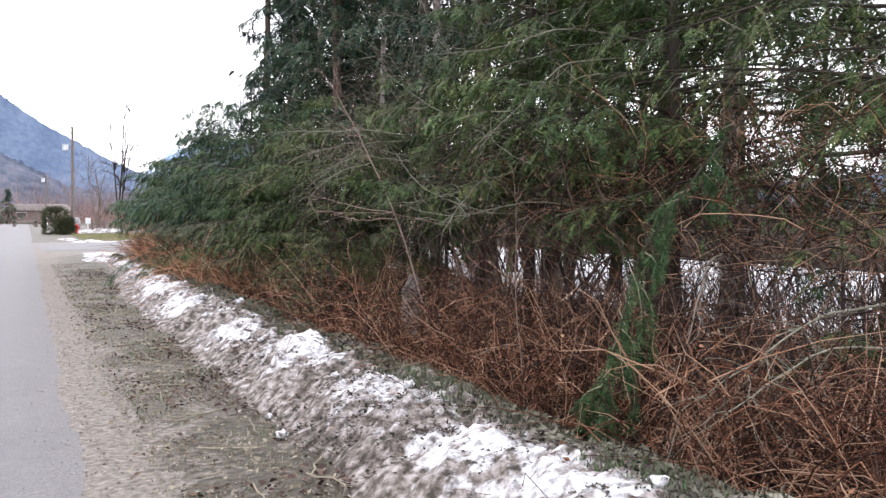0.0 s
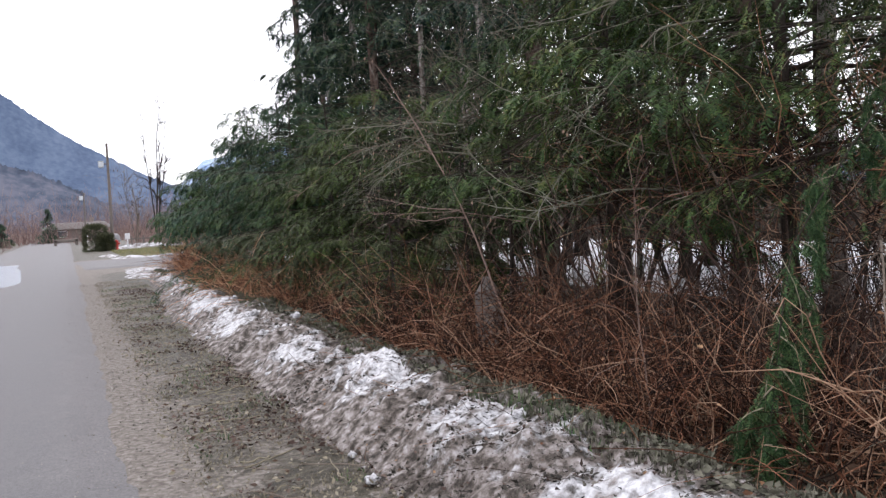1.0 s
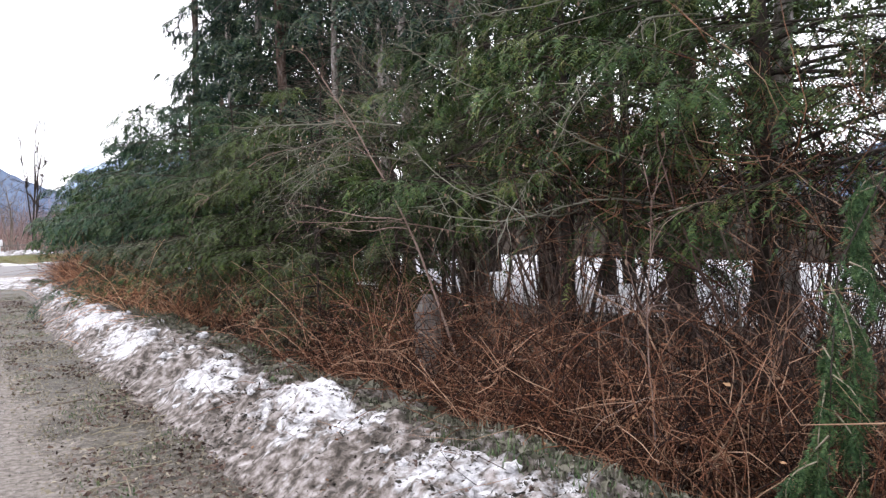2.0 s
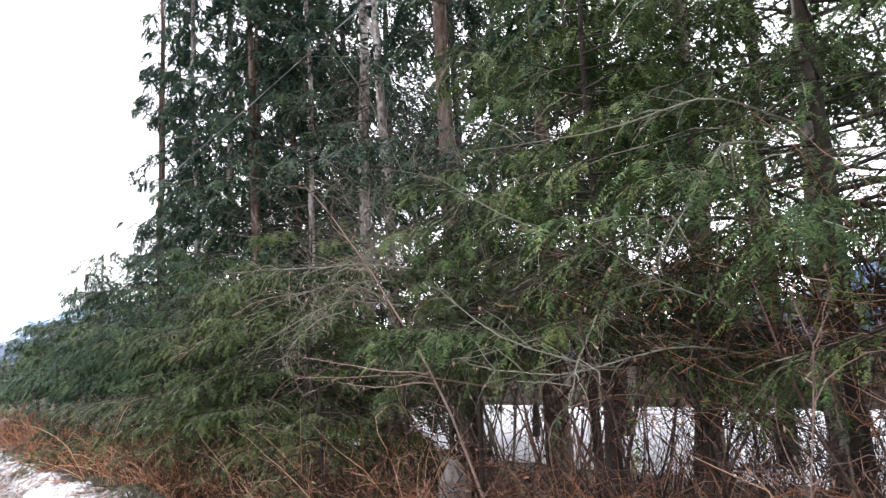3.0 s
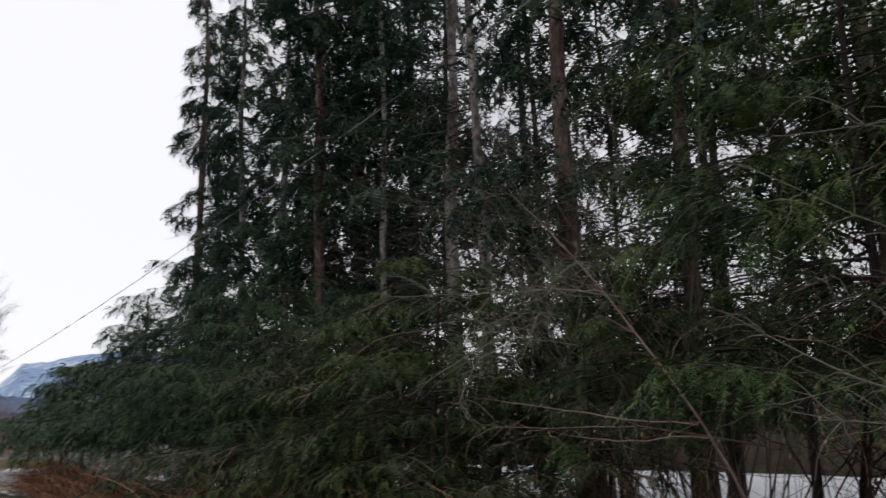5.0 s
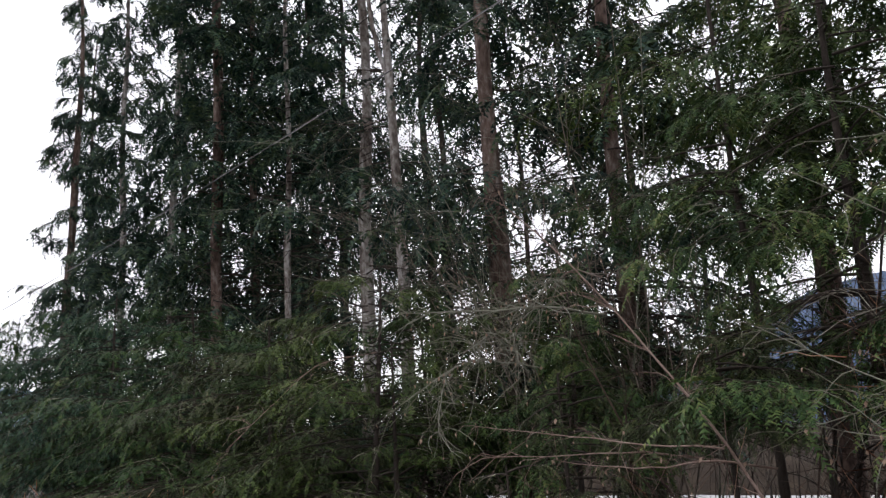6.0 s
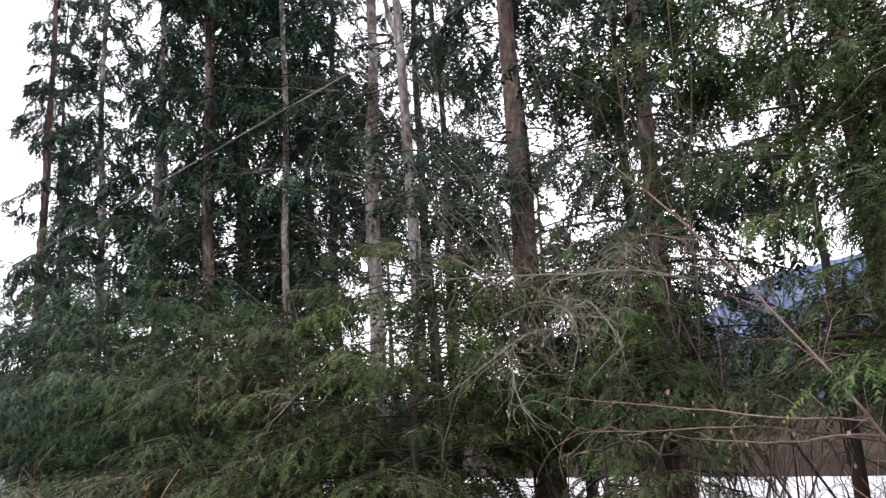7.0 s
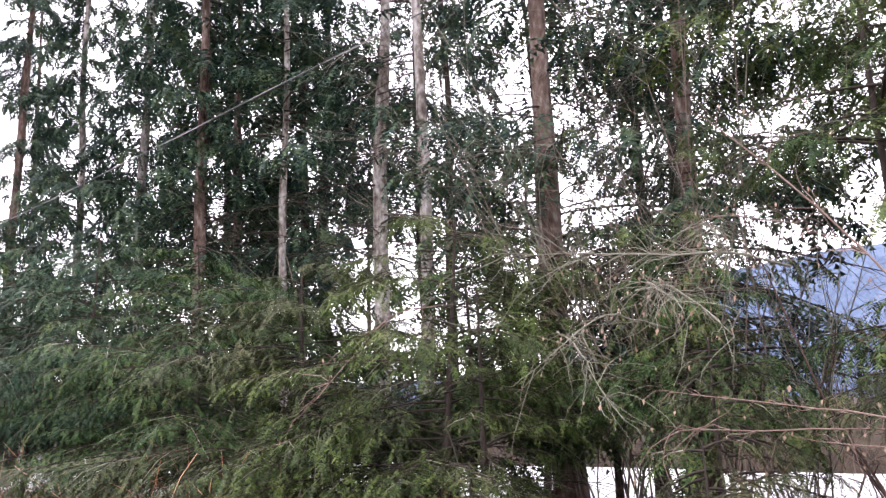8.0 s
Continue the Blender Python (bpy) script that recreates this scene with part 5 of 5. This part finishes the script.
V, F = scatter([OCT], np.stack([x, y, np.where(x - shift(y) < 0.35, 0.03, 0.012)], -1), rng.normal(0, 1, (n, 3)) * np.array([1, 1, 0.3]), np.tile([0, 0, 1.0], (n, 1)) + rng.normal(0, 0.3, (n, 3)), (0.004 + 0.012 * rng.random(n) ** 3) * np.where(x - shift(y) < 0.25, 0.6, 1.0), rng)
tagged(new("gravel", mesh_of("gravel", V, F, M_STONE)), "loose gravel along the edge of the asphalt", "gravel", kind="stuff")


def grass(name, label, rng, n, x0, x1, y0, y1, h, material, clump=0.5, lane=True, base=lambda x, y: 0 * x):
    y = y0 + (y1 - y0) * rng.random(n)
    x = x0 + (x1 - x0) * rng.random(n)
    keep = fbm(x * 1.8, y * 1.8, 81) > clump - 0.5
    x, y = x[keep], y[keep]
    if lane:
        x = x + shift(y)
    n = len(x)
    a = rng.random(n) * 6.3
    hh = h * (0.4 + rng.random(n))
    w = 0.004 + 0.004 * rng.random(n)
    lean = 0.9 * rng.random(n) * hh
    z0 = base(x, y)
    V = np.stack([np.stack([x - w * np.sin(a), y + w * np.cos(a), z0], -1), np.stack([x + w * np.sin(a), y - w * np.cos(a), z0], -1), np.stack([x + lean * np.cos(a), y + lean * np.sin(a), z0 + hh], -1)], 1).reshape(-1, 3)
    return tagged(new(name, mesh_of(name, V, np.arange(3 * n).reshape(-1, 3), material)), label, "grass", kind="stuff")


grass("verge_grass", "thin matted winter grass on the verge", rng, 17000, 0.6, 1.85, 1.5, 27, 0.02, M_STRAW, 0.4)
grass("green_tufts", "small green weed tufts on the verge", rng, 11000, 0.7, 1.85, 1.5, 24, 0.022, M_GREEN, 0.7)
grass("bank_grass", "flattened grass and moss behind the snow bank", rng, 30000, 2.28, 3.05, 0.5, 27, 0.05, M_MAT, 0.4, base=lambda x, y: np.maximum(0.0, bank_height(np.clip(x - shift(y) - 1.42, 0, 1.6), y)))
grass("bank_moss", "green weeds behind the crest of the bank", rng, 12000, 2.25, 3.0, 0.5, 27, 0.045, M_GREEN, 0.58, base=lambda x, y: np.maximum(0.0, bank_height(np.clip(x - shift(y) - 1.42, 0, 1.6), y)))
grass("lawn_strip", "yellow-green winter lawn beyond the driveway", rng, 16000, 2.6, 9, 46, 62, 0.12, M_LAWN, 0.1)
leaves("scattered_leaves", "scattered dead leaves on the gravel verge", rng, 260, 0.5, 1.6, 1.5, 20, lambda x, y, u: 0.015 + 0.01 * u, 0.045, M_LITTER)

n = 14000
y = 1.5 + 22 * rng.random(n) ** 1.3
x = 0.65 + 1.1 * rng.random(n) ** 0.7 + shift(y)
heap = fbm(x * 1.6, y * 1.6, 83) > 0.02
x, y = x[heap], y[heap]
n = len(x)
V, F = scatter([LEAF], np.stack([x, y, np.full(n, 0.02)], -1), rng.normal(0, 1, (n, 3)) * np.array([1, 1, 0.2]), np.tile([0, 0, 1.0], (n, 1)) + rng.normal(0, 0.8, (n, 3)), 0.014 + 0.045 * rng.random(n) ** 2.5, rng)
tagged(new("verge_debris", mesh_of("verge_debris", V, F, M_INNER)), "bark scraps and dark clods on the muddy verge", "debris", kind="stuff")
n = 6000
y = 1.5 + 20 * rng.random(n) ** 1.4
x = 0.5 + 1.2 * rng.random(n) + shift(y)
V, F = scatter([LEAF], np.stack([x, y, np.full(n, 0.02)], -1), rng.normal(0, 1, (n, 3)) * np.array([1, 1, 0.3]), np.tile([0, 0, 1.0], (n, 1)) + rng.normal(0, 0.8, (n, 3)), 0.012 + 0.04 * rng.random(n) ** 3, rng)
tagged(new("straw_scraps", mesh_of("straw_scraps", V, F, M_STRAW)), "pale straw and dry leaf scraps on the verge", "debris", kind="stuff")
# dirt and debris on the snow bank
for label, material, n, big in (("dark grit and bark scraps on the snow", M_INNER, 12000, 0.036), ("brown leaf scraps on the snow", M_DEADLEAF, 1600, 0.04)):
    u, y = 0.05 + 1.4 * rng.random(n), -1 + 24 * rng.random(n) ** 1.3
    x = 1.42 + swing(y) + u
    V, F = scatter([LEAF], np.stack([x, y, bank_height(u, y) + 0.006], -1), rng.normal(0, 1, (n, 3)) * np.array([1, 1, 0.25]), np.tile([0, 0, 1.0], (n, 1)) + rng.normal(0, 0.5, (n, 3)), 0.008 + big * rng.random(n) ** 3, rng)
    tagged(new("bank_debris", mesh_of("bank_debris", V, F, material)), label, "debris", kind="stuff")


M_GRIT = surface("road_grit", [(0.2, (0.0150, 0.0135, 0.0112)), (0.5, (0.0450, 0.0413, 0.0345)), (0.8, (0.1125, 0.1013, 0.0863))], 9, 60, 0.9, 0.2, island=0.7)
n = 30000
u, y = 0.1 + 1.0 * rng.random(n), 0.8 + 10 * rng.random(n) ** 1.3
heap = fbm(u * 4, y * 4, 85, 3) + 0.25 * rng.normal(size=n) > 0.05
u, y = u[heap], y[heap]
n = len(u)
V, F = scatter([LEAF], np.stack([1.42 + swing(y) + u, y, bank_height(u, y) + 0.006], -1), rng.normal(0, 1, (n, 3)) * np.array([1, 1, 0.4]), np.tile([0, 0, 1.0], (n, 1)) + rng.normal(0, 0.7, (n, 3)), 0.009 + 0.034 * rng.random(n) ** 2.5, rng)
tagged(new("bank_grit", mesh_of("bank_grit", V, F, M_GRIT)), "dark road grit and crumbs strewn over the snow", "grit", kind="stuff")
n = 17000
u, y = 0.9 + 0.66 * rng.random(n) ** 0.8, -1 + 26 * rng.random(n) ** 1.4
V, F = scatter([LEAF], np.stack([1.42 + swing(y) + u, y, bank_height(u, y) + 0.012], -1), rng.normal(0, 1, (n, 3)) * np.array([1, 1, 0.25]), np.tile([0, 0, 1.0], (n, 1)) + rng.normal(0, 0.5, (n, 3)), 0.02 + 0.06 * rng.random(n) ** 2, rng)
tagged(new("crest_litter", mesh_of("crest_litter", V, F, M_MAT)), "grey-olive matted grass and leaf scraps along the bank's crest", "leaf litter", kind="stuff")


def clod(rng, r):
    bm = bmesh.new()
    bmesh.ops.create_icosphere(bm, subdivisions=2, radius=r)
    for v in bm.verts:
        v.co *= 0.75 + 0.5 * noise.noise(v.co * (1.7 / r)) + 0.12 * rng.random()
        v.co.z *= 0.65
    me = bpy.data.meshes.new("snow_clod")
    bm.to_mesh(me)
    bm.free()
    me.materials.append(M_SNOWBANK)
    return me


CLODS = [clod(rng, r) for r in (0.035, 0.05, 0.075)]
for me in CLODS:
    me.attributes.new("clean", "FLOAT", "POINT").data.foreach_set("value", np.full(len(me.vertices), 0.1, np.float32))
for k in range(34):
    u, y = 0.05 + 1.05 * rng.random(), 0.8 + 13 * rng.random()
    ob = new("snow_clod", CLODS[k % 3])
    ob.matrix_world = pose(1.42 + float(swing(y)) + u, y, float(bank_height(np.array(u), np.array(y))) + 0.015, 0, 0, 360 * rng.random())
    tagged(ob, "crusted clod of old snow on the bank", "snow clod", "snow clods")
# fallen sticks
for k in range(90):
    y, xo = 2.5 + 12 * rng.random() ** 1.3, 0.75 + 0.8 * rng.random()
    ln, a = 0.08 + 0.5 * rng.random() ** 2, rng.random() * 6.3
    s = np.linspace(-0.5, 0.5, 6)
    p = np.stack([s * ln * math.cos(a), s * ln * math.sin(a), 0.012 + 0.01 * np.abs(rng.normal(0, 1, 6))], -1) + rng.normal(0, 0.008, (6, 3)) * np.array([1, 1, 0])
    ob = new("fallen_stick", tubes("fallen_stick", p[None], np.full((1, 6), 0.003 + 0.004 * rng.random()), M_STRAW if k % 3 else M_TWIG, 5))
    ob.location = (xo + shift(y), y, 0)
    tagged(ob, "thin dry stick lying on the gravel verge", "stick", "fallen sticks")
